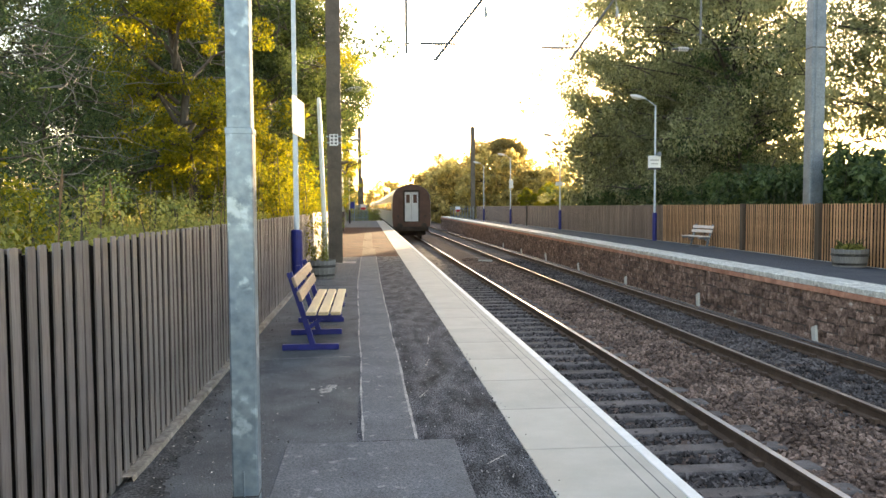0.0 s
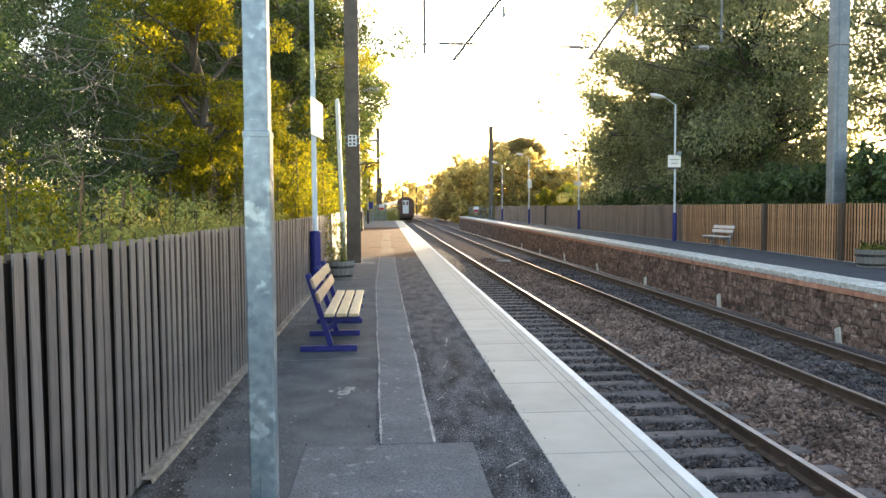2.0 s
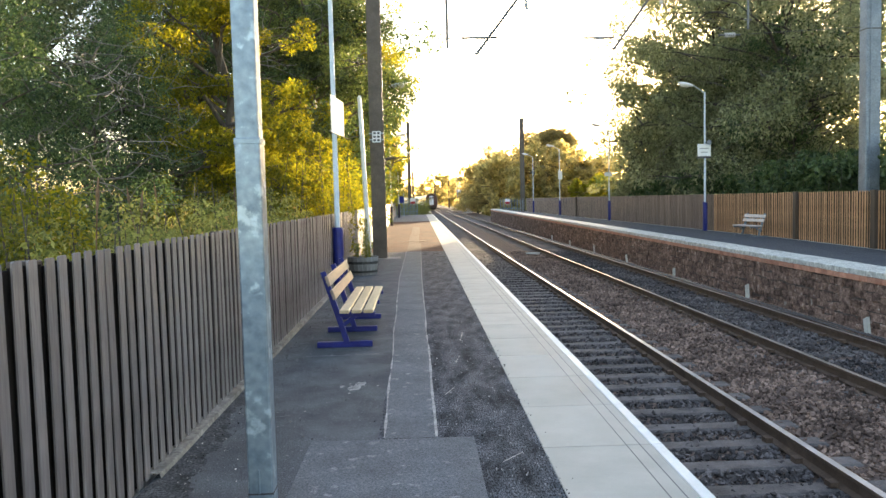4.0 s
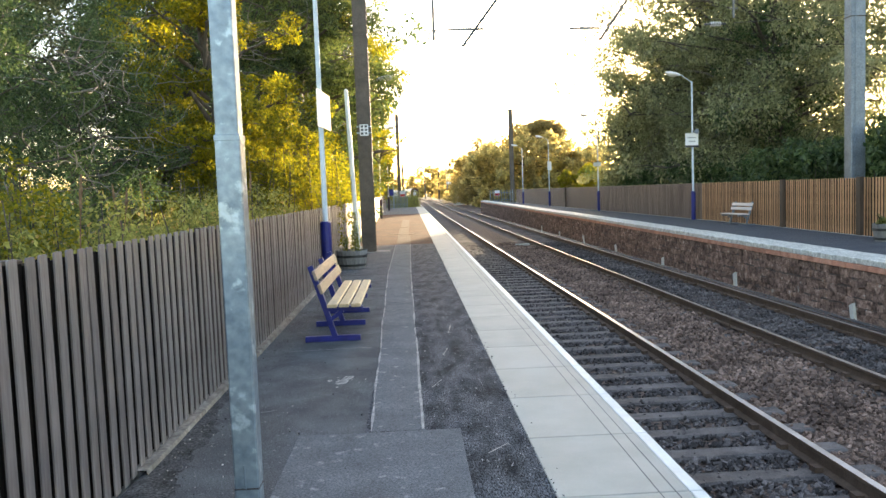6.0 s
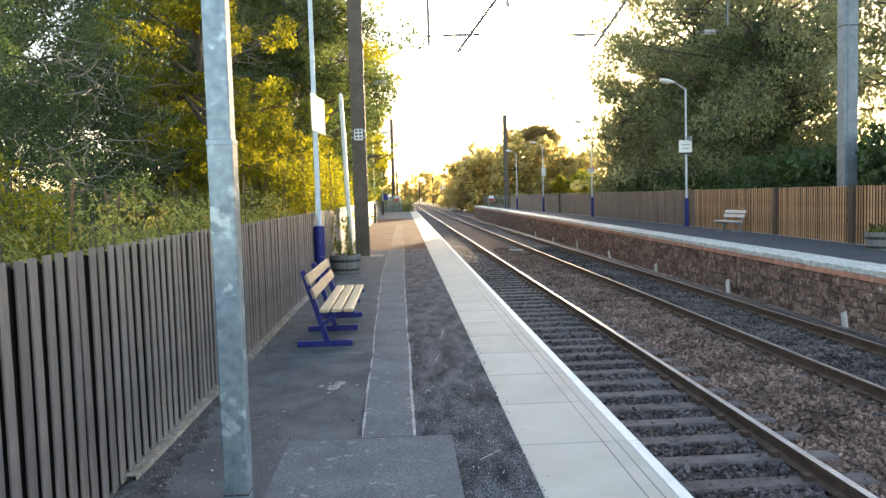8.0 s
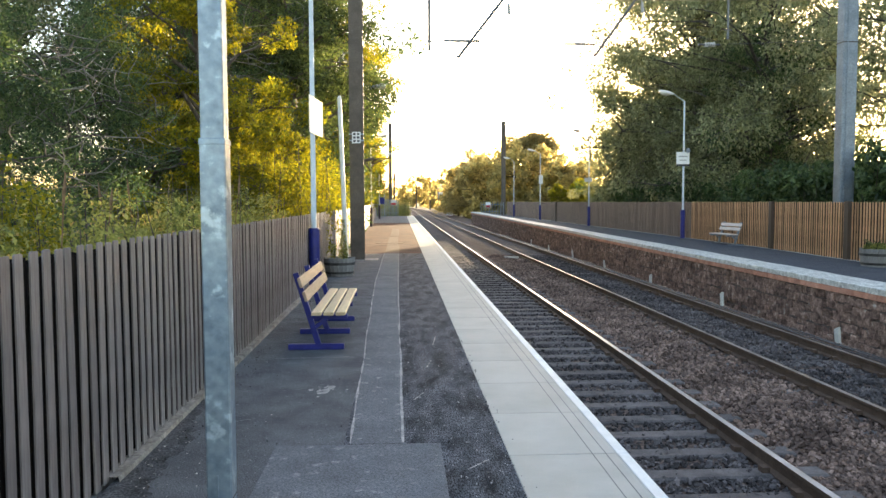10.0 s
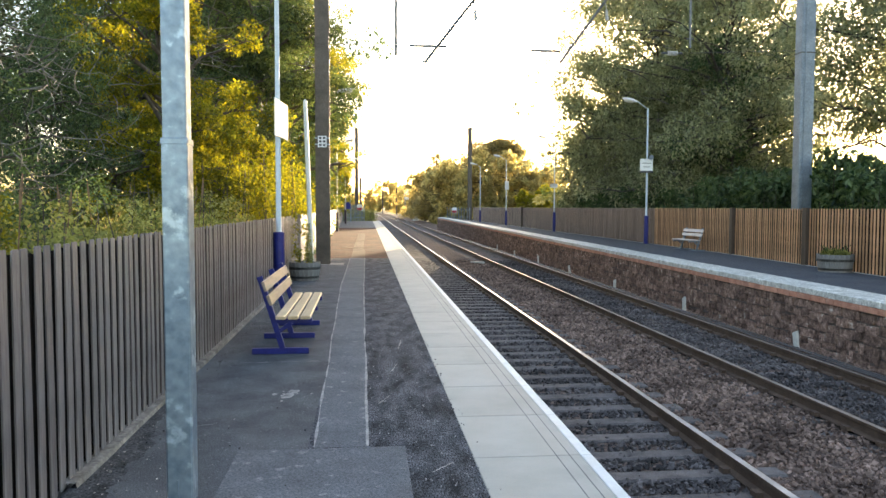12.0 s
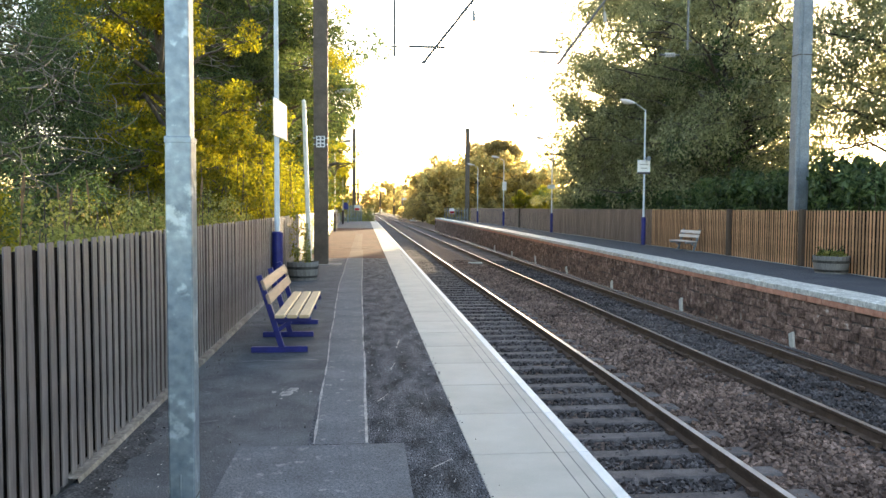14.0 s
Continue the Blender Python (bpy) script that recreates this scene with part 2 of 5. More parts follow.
MORTAR = material("dark_mortar", (0.07, 0.052, 0.045), (0.15, 0.115, 0.098), 0.95, scale=6, fine=60, bump=0.5, space="World")
BRICK = material("red_brick", (0.46, 0.2, 0.13), (0.6, 0.31, 0.215), 0.85, scale=5, fine=60, bump=0.4, rnd=0.15, space="World")
COPING_FAR = material("worn_white_coping", (0.36, 0.355, 0.32), (0.74, 0.73, 0.68), 0.65, scale=9, fine=30, fine_amt=0.3, bump=0.25, rnd=0.08, space="World")
BARK = material("grey_brown_bark", (0.055, 0.045, 0.035), (0.13, 0.11, 0.09), 0.9, scale=6, fine=30, bump=0.8, stretch=(1, 1, 0.3))
TWIG = material("pale_bare_twig", (0.13, 0.115, 0.1), (0.24, 0.22, 0.19), 0.85, scale=6, fine=40, bump=0.3)
STALK = material("dry_brown_stalk", (0.12, 0.075, 0.04), (0.22, 0.14, 0.08), 0.9, scale=6, fine=40, bump=0.2)
LEAF_GREEN = leaf_material("green_leaf", (0.022, 0.04, 0.014), (0.135, 0.165, 0.055), 0.4, gloss=0.04)
LEAF_ASH = leaf_material("ash_leaf", (0.115, 0.13, 0.068), (0.33, 0.33, 0.18), 0.5)
LEAF_IVY = leaf_material("dark_ivy_leaf", (0.018, 0.042, 0.015), (0.12, 0.165, 0.06), 0.3, gloss=0.05)
# Low-sun gold is put into the boosted, warmed transmitted colour here.
LEAF_GOLD = leaf_material("sun_gold_leaf", (0.045, 0.062, 0.011), (0.165, 0.165, 0.02), 0.55, lit=2.8, warm=0.474)
LEAF_OLIVE = leaf_material("olive_leaf", (0.1, 0.12, 0.034), (0.3, 0.295, 0.09), 0.4, tip=(0.4, 0.27, 0.1))
# Distance haze is painted in: paler leaf colour, more light let through.
LEAF_HAZE = leaf_material("hazed_olive_leaf", (0.22, 0.195, 0.085), (0.42, 0.35, 0.15), 0.7, lit=2.1)
# Pine needles are lightened for the same haze.
LEAF_PINE = leaf_material("hazed_pine_needle", (0.15, 0.13, 0.055), (0.3, 0.235, 0.1), 0.6, lit=2.0)
GRASS = material("rough_grass", (0.05, 0.055, 0.02), (0.11, 0.1, 0.045), 0.95, scale=0.6, fine=12, fine_amt=0.5, bump=0.8, space="World")
INSUL = material("grey_insulator", (0.3, 0.3, 0.3), (0.46, 0.46, 0.45), 0.35, scale=6, fine=50, bump=0.05)
WIRE = material("overhead_tube", (0.1, 0.1, 0.1), (0.18, 0.18, 0.18), 0.45, metal=0.6, scale=6, fine=50, bump=0.05)
COACH_MAROON = material("dull_maroon_coach_paint", (0.075, 0.03, 0.022), (0.12, 0.05, 0.035), 0.45, scale=1.5, fine=30, fine_amt=0.2, bump=0.05)
COACH_CREAM = material("cream_coach_paint", (0.5, 0.47, 0.38), (0.58, 0.55, 0.46), 0.4, scale=1.5, fine=30, fine_amt=0.1, bump=0.05)
COACH_ROOF = material("grey_coach_roof", (0.3, 0.29, 0.27), (0.42, 0.41, 0.39), 0.4, scale=1.2, fine=30, bump=0.05)
COACH_UNDER = material("dirty_underframe", (0.035, 0.025, 0.02), (0.07, 0.05, 0.04), 0.8, scale=2, fine=30)
COACH_DOOR = material("pale_grey_gangway_door", (0.62, 0.63, 0.66), (0.72, 0.73, 0.75), 0.5, scale=2, fine=30, fine_amt=0.08, bump=0.05)
COACH_GLASS = material("dark_coach_glass", (0.02, 0.02, 0.022), (0.03, 0.03, 0.032), 0.12, scale=2, fine=30, fine_amt=0.05, bump=0.0, spec=0.7)
LAMP_GLASS = material("lamp_bowl_glass", (0.6, 0.57, 0.5), (0.7, 0.67, 0.6), 0.3, scale=3, fine=30, fine_amt=0.05, bump=0.0)


# ---- builders ----
def solid(bm, x0, x1, y0, y1, z0, z1, bevel=0.0, m=None):
    """A box in a bmesh, with its edges rounded off."""
    mat = Matrix.Translation(((x0 + x1) / 2, (y0 + y1) / 2, (z0 + z1) / 2)) @ Matrix.Diagonal((x1 - x0, y1 - y0, z1 - z0, 1))
    r = bmesh.ops.create_cube(bm, size=1, matrix=(m @ mat) if m is not None else mat)
    if bevel:
        bmesh.ops.bevel(bm, geom=list({e for v in r["verts"] for e in v.link_edges}), offset=bevel, segments=1, affect="EDGES")
    return bm


def rod(bm, a, b, r1, r2=None, sides=10):
    """A tapered round bar from a to b."""
    a, b = Vector(a), Vector(b)
    d = b - a
    m = Matrix.Translation((a + b) / 2) @ d.to_track_quat("Z", "Y").to_matrix().to_4x4()
    bmesh.ops.create_cone(bm, cap_ends=True, segments=sides, radius1=r1, radius2=r1 if r2 is None else r2, depth=d.length, matrix=m)
    return bm


def box_bm(*a, **k):
    return solid(bmesh.new(), *a, **k)


def mesh_of(name, bm, mat, smooth=False):
    me = bpy.data.meshes.new(name)
    bm.to_mesh(me)
    bm.free()
    me.materials.append(mat)
    if smooth:
        me.shade_smooth()
    return me


def part(name, bm, mat, parent=None, label="", smooth=False):
    ob = new(name, mesh_of(name, bm, mat, smooth))
    ob.parent = parent
    return tagged(ob, label)


def piece(name, me, parent, m):
    ob = new(name, me)
    ob.parent = parent
    ob.matrix_basis = m
    return ob


def thing(name, m, label, category, group="", kind=""):
    ob = new(name)
    ob.empty_display_size = 0.2
    ob.matrix_basis = m
    return tagged(ob, label, category, group, kind)


def joined(name, verts, faces, mat, parent=None):
    me = bpy.data.meshes.new(name)
    me.from_pydata(verts, [], faces)
    me.materials.append(mat)
    ob = new(name, me)
    ob.parent = parent
    return ob


BOX_V = np.array([(x, y, z) for x in (-.5, .5) for y in (-.5, .5) for z in (-.5, .5)])
BOX_F = np.array([(0, 1, 3, 2), (4, 6, 7, 5), (0, 4, 5, 1), (2, 3, 7, 6), (0, 2, 6, 4), (1, 5, 7, 3)])


def quads_mesh(name, V, F, mat):
    me = bpy.data.meshes.new(name)
    V, F = np.asarray(V, dtype=np.float32), np.asarray(F, dtype=np.int32)
    k = F.shape[1]
    me.vertices.add(len(V)), me.loops.add(F.size), me.polygons.add(len(F))
    me.vertices.foreach_set("co", V.ravel())
    me.loops.foreach_set("vertex_index", F.ravel())
    me.polygons.foreach_set("loop_start", np.arange(0, F.size, k, dtype=np.int32))
    me.update(calc_edges=True)
    me.validate()
    if name not in ("trunk", "dead_wood", "plant_stem", "lineside_cable"):
        me.shade_flat()
    me.materials.append(mat)
    return me


def boxes_mesh(name, centres, sizes, mat):
    c, s = np.asarray(centres), np.asarray(sizes)
    V = (BOX_V[None] * s[:, None, :] + c[:, None, :]).reshape(-1, 3)
    F = (BOX_F[None] + 8 * np.arange(len(c))[:, None, None]).reshape(-1, 4)
    return quads_mesh(name, V, F, mat)


# ---- ground and platforms ----
Y0, Y1 = -14.0, 82.5        # near platform
YR1 = 87.0                  # far platform's end
Y_FAR = 1600.0
EDGE, EDGE_R = 1.51, 8.03
NEAR_C, FAR_C = 2.955, 6.515
RAIL_Z = -0.915


def bend(y):
    """The line swings to the west far beyond the platforms."""
    return -((y - 190.0) ** 2) / 3600.0 if y > 190 else 0.0


def ground():
    bm = bmesh.new()
    bmesh.ops.create_grid(bm, x_segments=60, y_segments=60, size=2500, matrix=Matrix.Translation((0, 1500, -1.35)))
    tagged(part("ground", bm, GRASS), "rough grass and scrub ground beside the railway", "ground", kind="structure")
    for nm, xa, xb in (("ground_west", -60, -1.5), ("ground_east", 11.75, 70)):
        bm = bmesh.new()
        bmesh.ops.create_grid(bm, x_segments=40, y_segments=90, size=1, matrix=Matrix.Translation(((xa + xb) / 2, 60, -0.12)) @ Matrix.Diagonal(((xb - xa) / 2, 95, 1, 1)))
        for v in bm.verts:
            v.co.z += 0.12 * noise.noise(v.co * 0.35)
        tagged(part(nm, bm, GRASS), "overgrown grassy bank behind the platform fence", "ground", kind="structure")


ground()


def ballast():
    """The stone bed, humped a little between the tracks."""
    bm = bmesh.new()
    nx, ny = 40, 260
    ys = [-16 + 116 * (i / 200) for i in range(200)] + [100 + (Y_FAR - 100) * ((i + 1) / 60) ** 1.6 for i in range(60)]
    grid = []
    for y in ys:
        row = []
        for i in range(nx):
            x = 1.3 + 6.9 * i / (nx - 1) if y < 86 else -1.0 + 11.5 * i / (nx - 1)
            z = -1.11 + 0.03 * noise.noise(Vector((x * 1.3, y * 1.3, 0)))
            if 4.1 < x < 5.4:
                z += 0.05 * math.sin((x - 4.1) / 1.3 * math.pi)
            if x > 7.7:
                z += 0.06
            row.append(bm.verts.new((x + bend(y), y, z)))
        grid.append(row)
    for a, b in zip(grid, grid[1:]):
        for i in range(nx - 1):
            bm.faces.new((a[i], a[i + 1], b[i + 1], b[i]))
    return tagged(part("ballast_bed", bm, BALLAST_BED, smooth=True), "brown stone ballast bed under both railway tracks", "ballast", kind="structure")


bed = ballast()


FENCE_R = [(-14.0, 11.2), (15.0, 11.35), (25.0, 11.85), (87.0, 12.05)]
FENCE_L = [(-14.0, -1.425), (15.0, -1.425), (48.0, -1.85), (83.0, -2.35)]


def on_line(line, y):
    for (ya, xa), (yb, xb) in zip(line, line[1:]):
        if y <= yb:
            return xa + (xb - xa) * (y - ya) / (yb - ya)
    return line[-1][1]


def fence_r_x(y):
    return on_line(FENCE_R, y)


def fence_l_x(y):
    return on_line(FENCE_L, y)


def near_platform():
    plat = tagged(part("pavement_near", box_bm(-2.6, EDGE - 0.06, Y0, Y1, -1.3, -0.045), CONCRETE), "concrete body of the station platform", "platform", kind="structure")
    surf = bmesh.new()
    solid(surf, -1.40, -0.20, Y0, 23.0, -0.05, 0.0)
    tagged(part("pavement_worn", surf, TARMAC), "worn grey tarmac of the platform with pale stains", "tarmac", kind="structure")
    tagged(part("pavement_dark", box_bm(-0.20, 0.80, Y0, 23.0, -0.05, 0.0), TARMAC_DARK), "dark rough newer tarmac along the coping slabs", "tarmac", kind="structure")
    tagged(part("pavement_red", box_bm(-2.3, 0.80, 23.0, 56.0, -0.05, 0.0), RED_TARMAC), "reddish brown tarmac further along the platform", "tarmac", kind="structure")
    tagged(part("pavement_end", box_bm(-2.5, 0.80, 56.0, Y1, -0.05, 0.0), TARMAC_PATCH), "pale grey tarmac at the platform end", "tarmac", kind="structure")
    # strip of a filled cable trench, and a square patch
    bm = bmesh.new()
    n = 40
    rows = []
    for i in range(n + 1):
        y = 5.03 + (23 - 5.03) * i / n
        wob = 0.012 * noise.noise(Vector((0.3, y * 0.7, 0)))
        xl = -0.16 - 0.16 * min(1, (y - 5.03) / 10) + wob
        xr = 0.17 - 0.06 * min(1, (y - 5.03) / 10) + 0.7 * wob
        rows.append([bm.verts.new(p) for p in ((xl, y, -0.02), (xl, y, 0.0045), (xr, y, 0.0045), (xr, y, -0.02))])
    for a, b in zip(rows, rows[1:]):
        for i in range(3):
            bm.faces.new((a[i], a[i + 1], b[i + 1], b[i]))
    bmesh.ops.recalc_face_normals(bm, faces=bm.faces[:])
    tagged(part("pavement_strip", bm, TARMAC_PATCH), "paler tarmac strip over a filled trench", "tarmac", kind="structure")
    tagged(part("pavement_patch", box_bm(-0.62, 0.405, 2.3, 5.02, -0.03, 0.005, bevel=0.003), TARMAC_PATCH), "square pale tarmac repair patch", "tarmac", kind="structure")
    bm = bmesh.new()
    for ya, yb, xa, xb in ((23.02, 27.5, -0.3, 0.12), (27.52, 34.0, -0.32, 0.06), (34.3, 44.0, -0.3, 0.08)):
        solid(bm, xa, xb, ya, yb, -0.02, 0.0045)
    solid(bm, -0.75, 0.3, 28.6, 29.0, -0.02, 0.0062)
    tagged(part("pavement_red_strip", bm, RED_PATCH), "paler reddish trench strip with a cross patch", "tarmac", kind="structure")
    for nm, xs in (("trim_seal_left", (-0.16, -0.32)), ("trim_seal_right", (0.17, 0.11))):
        bm = bmesh.new()
        rows = []
        for i in range(240):
            y = 5.03 + 18 * i / 239
            wob = 0.012 * noise.noise(Vector((0.3, y * 0.7, 0))) * (1 if xs[0] < 0 else 0.7)
            x = xs[0] + (xs[1] - xs[0]) * min(1, (y - 5.03) / 10) + wob
            w = max(0.001, 0.006 + 0.011 * noise.noise(Vector((7.3 if xs[0] > 0 else 1.1, y * 3.1, 0)))) + (0.005 if xs[0] > 0 and y < 7.5 else 0)
            rows.append((bm.verts.new((x - w, y, 0.0085)), bm.verts.new((x + w, y, 0.0085))))
        for a, b in zip(rows, rows[1:]):
            bm.faces.new((a[0], a[1], b[1], b[0]))
        tagged(part(nm, bm, SEALANT), "pale uneven sealing line beside the trench strip", "sealant", kind="structure")
    bm = bmesh.new()
    rs = random.Random(9)
    for k in range(34):
        cx, cy, rr = -0.45 + rs.gauss(0, 0.05), 6.46 + rs.gauss(0, 0.1), rs.uniform(0.008, 0.03)
        ring = [bm.verts.new((cx + rr * math.cos(a) * (1 + 0.6 * noise.noise(Vector((math.cos(a) * 2, math.sin(a) * 2, k)))),
                              cy + 1.4 * rr * math.sin(a) * (1 + 0.6 * noise.noise(Vector((math.cos(a) * 2, math.sin(a) * 2, k + 30)))), 0.003 + 0.0001 * k)) for a in np.linspace(0, 2 * math.pi, 16)[:-1]]
        bm.faces.new(ring)
    for cx, cy, ang, ln in ((0.6, 4.6, 50, 0.2), (0.42, 7.4, 80, 0.3), (0.52, 8.6, 84, 0.5), (-0.7, 7.75, 3, 0.8), (-0.95, 5.6, 20, 0.2), (0.3, 6.2, 70, 0.25)):
        dx, dy = math.cos(radians(ang)), math.sin(radians(ang))
        pts = [(cx + dx * ln * q, cy + dy * ln * q) for q in np.linspace(-0.5, 0.5, 14)]
        rows = [(bm.verts.new((x - dy * ww, y + dx * ww, 0.0055)), bm.verts.new((x + dy * ww, y - dx * ww, 0.0055))) for k, (x, y) in enumerate(pts) for ww in (0.001 + 0.011 * abs(noise.noise(Vector((cx, k * 0.7, cy)))),)]
        for a, b in zip(rows, rows[1:]):
            bm.faces.new((a[0], a[1], b[1], b[0]))
    tagged(part("pavement_stain", bm, SEALANT), "pale cement splashes and scuffs on the tarmac", "stain", kind="structure")
    # damp dirt gathered at the fence foot, with bits of litter on it
    bm = bmesh.new()
    rows = []
    for i in range(181):
        y = 1.6 + 5.6 * i / 180
        q = 1 - i / 180
        w = 0.08 + 0.62 * q ** 1.6 + 0.16 * noise.noise(Vector((3.3, y * 1.9, 0))) * (0.3 + q) + 0.09 * noise.noise(Vector((3.3, y * 6.0, 5.0))) + 0.05 * noise.noise(Vector((3.3, y * 17.0, 5.0)))
        rows.append((bm.verts.new((-1.4, y, 0.0032)), bm.verts.new((-1.4 + max(0.05, w), y, 0.0032))))
    for a, b in zip(rows, rows[1:]):
        bm.faces.new((a[0], a[1], b[1], b[0]))
    tagged(part("pavement_dirt", bm, DIRT), "dark damp dirt gathered along the fence foot", "dirt", kind="structure")
    rs = random.Random(31)
    V, F = [], []
    for k in range(120):
        cx, cy, rr, a0 = -1.32 + abs(rs.gauss(0, 0.26)), rs.uniform(2.6, 5.8), rs.uniform(0.002, 0.0075), rs.uniform(0, 3.1)
        base = len(V)
        for a in (0, 1.3, 2.7, 4.4):
            V.append((cx + rr * math.cos(a + a0), cy + 1.5 * rr * math.sin(a + a0), 0.007 + rs.uniform(0, 0.004)))
        F.append((base, base + 1, base + 2, base + 3))
    tagged(new("litter", quads_mesh("litter", V, F, LITTER)), "small pale leaves and litter by the fence", "litter", kind="stuff")
    bm = bmesh.new()
    rows = []
    for i in range(240):
        y = 4.45 + (Y1 - 4.45) * i / 239
        x = fence_l_x(y)
        w = 0.012 * noise.noise(Vector((2.0, y * 1.7, 0)))
        rows.append([bm.verts.new(p) for p in ((x - 0.04, y, 0.03), (x + 0.06 + w, y, 0.03), (x + 0.075 + w, y, -0.03))])
    for a, b in zip(rows, rows[1:]):
        for i in range(2):
            bm.faces.new((a[i], a[i + 1], b[i + 1], b[i]))
    bmesh.ops.recalc_face_normals(bm, faces=bm.faces[:])
    tagged(part("kerb_fence", bm, KERB_DIRTY), "low pale concrete kerb under the fence", "kerb", kind="structure")
    return plat


plat = near_platform()


def rise(y):
    """The opposite platform's edge stands a little higher the further it goes; the surface falls to the fence."""
    return max(0.0, 0.05 + 0.0043 * (y - 13.0))


def far_platform():
    bm = bmesh.new()
    rows = []
    for i in range(41):
        y = Y0 + (YR1 - Y0) * i / 40
        xa, xb = EDGE_R + 0.5, 12.2
        rows.append([bm.verts.new(p) for p in ((xa, y, -1.3), (xa, y, rise(y) - 0.004), (xb - 0.3, y, -0.004), (xb, y, -0.004), (xb, y, -1.3))])
    for a, b in zip(rows, rows[1:]):
        for i in range(5):
            bm.faces.new((a[i], a[(i + 1) % 5], b[(i + 1) % 5], b[i]))
    bm.faces.new(rows[0]), bm.faces.new(rows[-1])
    bmesh.ops.recalc_face_normals(bm, faces=bm.faces[:])
    plat_r = tagged(part("pavement_far", bm, TARMAC_FAR), "bluish tarmac surface of the opposite platform", "platform", kind="structure")
    bm = bmesh.new()
    rows = []
    for y, x in FENCE_R:
        rows.append((bm.verts.new((x - 0.16, y, 0.01)), bm.verts.new((x - 0.05, y, 0.01))))
    for a, b in zip(rows, rows[1:]):
        bm.faces.new((a[0], a[1], b[1], b[0]))
    tagged(part("kerb_far_fence", bm, SLAB), "pale concrete edging under the opposite fence", "kerb", kind="structure")
    return plat_r


plat_r = far_platform()


# ---- tracks ----
def rail_mesh(name, cx, top):
    prof = [(-0.035, 0), (0.035, 0), (0.036, -0.03), (0.012, -0.05), (0.01, -0.125), (0.065, -0.145), (0.068, -0.155), (-0.068, -0.155), (-0.065, -0.145), (-0.01, -0.125), (-0.012, -0.05), (-0.036, -0.03)]
    ys = [-16, 100, 190] + [190 + 20 * i for i in range(1, 34)]
    V = [(cx + x + bend(y), y, RAIL_Z + z) for y in ys for x, z in prof]
    n = len(prof)
    F = [(j * n + i, j * n + (i + 1) % n, (j + 1) * n + (i + 1) % n, (j + 1) * n + i) for j in range(len(ys) - 1) for i in range(n)]
    me = quads_mesh(name, V, F, RAIL_SIDE)
    me.materials.append(top)
    for p in me.polygons:
        if abs(p.normal.z) > 0.9 and p.center.z > RAIL_Z - 0.002:
            p.material_index = 1
    return me


def track(name, cx, label, drop, top):
    t = thing(name, pose(0, 0, 0), label, "railway track", "tracks between the platforms", "structure")
    for s in (-1, 1):
        ob = new("rail", rail_mesh("rail", cx + s * 0.7525, top))
        ob.parent = t
    bm = bmesh.new()
    solid(bm, -1.25, 1.25, -0.125, 0.125, -0.2, -0.012, bevel=0.02)
    for v in bm.verts:
        if abs(v.co.x) < 0.4 and v.co.z > -0.05:
            v.co.z -= 0.03
    me = mesh_of("sleeper", bm, SLEEPER)
    pitch = 0.625
    clips = []
    for i in range(245):
        y = -6.42 + pitch * i
        piece("sleeper", me, t, pose(cx, y, RAIL_Z - 0.14 - drop, random.uniform(-0.5, 0.5), 0, random.uniform(-0.4, 0.4)))
        if y < 40:
            for s in (-1, 1):
                for q in (-1, 1):
                    clips.append((cx + s * 0.7525 + q * 0.1, y, RAIL_Z - 0.125))
    ob = new("rail_clips", boxes_mesh("rail_clips", clips, [(0.07, 0.1, 0.05)] * len(clips), RAIL_SIDE))
    ob.parent = t
    tagged(ob, "rusty spring clips", kind="stuff")
    return t


track("track_near", NEAR_C, "railway track with polished rails on dusty concrete sleepers", 0.0, RAIL_TOP)
track("track_far", FAR_C, "duller railway track with rusty rails on concrete sleepers", 0.03, RAIL_DULL)


# ---- fences ----
def slat_mesh(mat, w, h):
    """A thin board with its top corners worn off."""
    bm = bmesh.new()
    prof = [(-w / 2, 0), (w / 2, 0), (w / 2, h - 0.006), (w * 0.36, h), (-w * 0.36, h), (-w / 2, h - 0.006)]
    a = [bm.verts.new((-0.004, y, z)) for y, z in prof]
    b = [bm.verts.new((0.004, y, z)) for y, z in prof]
    bm.faces.new(a[::-1]), bm.faces.new(b)
    for i in range(6):
        bm.faces.new((a[i], a[(i + 1) % 6], b[(i + 1) % 6], b[i]))
    bmesh.ops.recalc_face_normals(bm, faces=bm.faces[:])
    return mesh_of("slat", bm, mat)


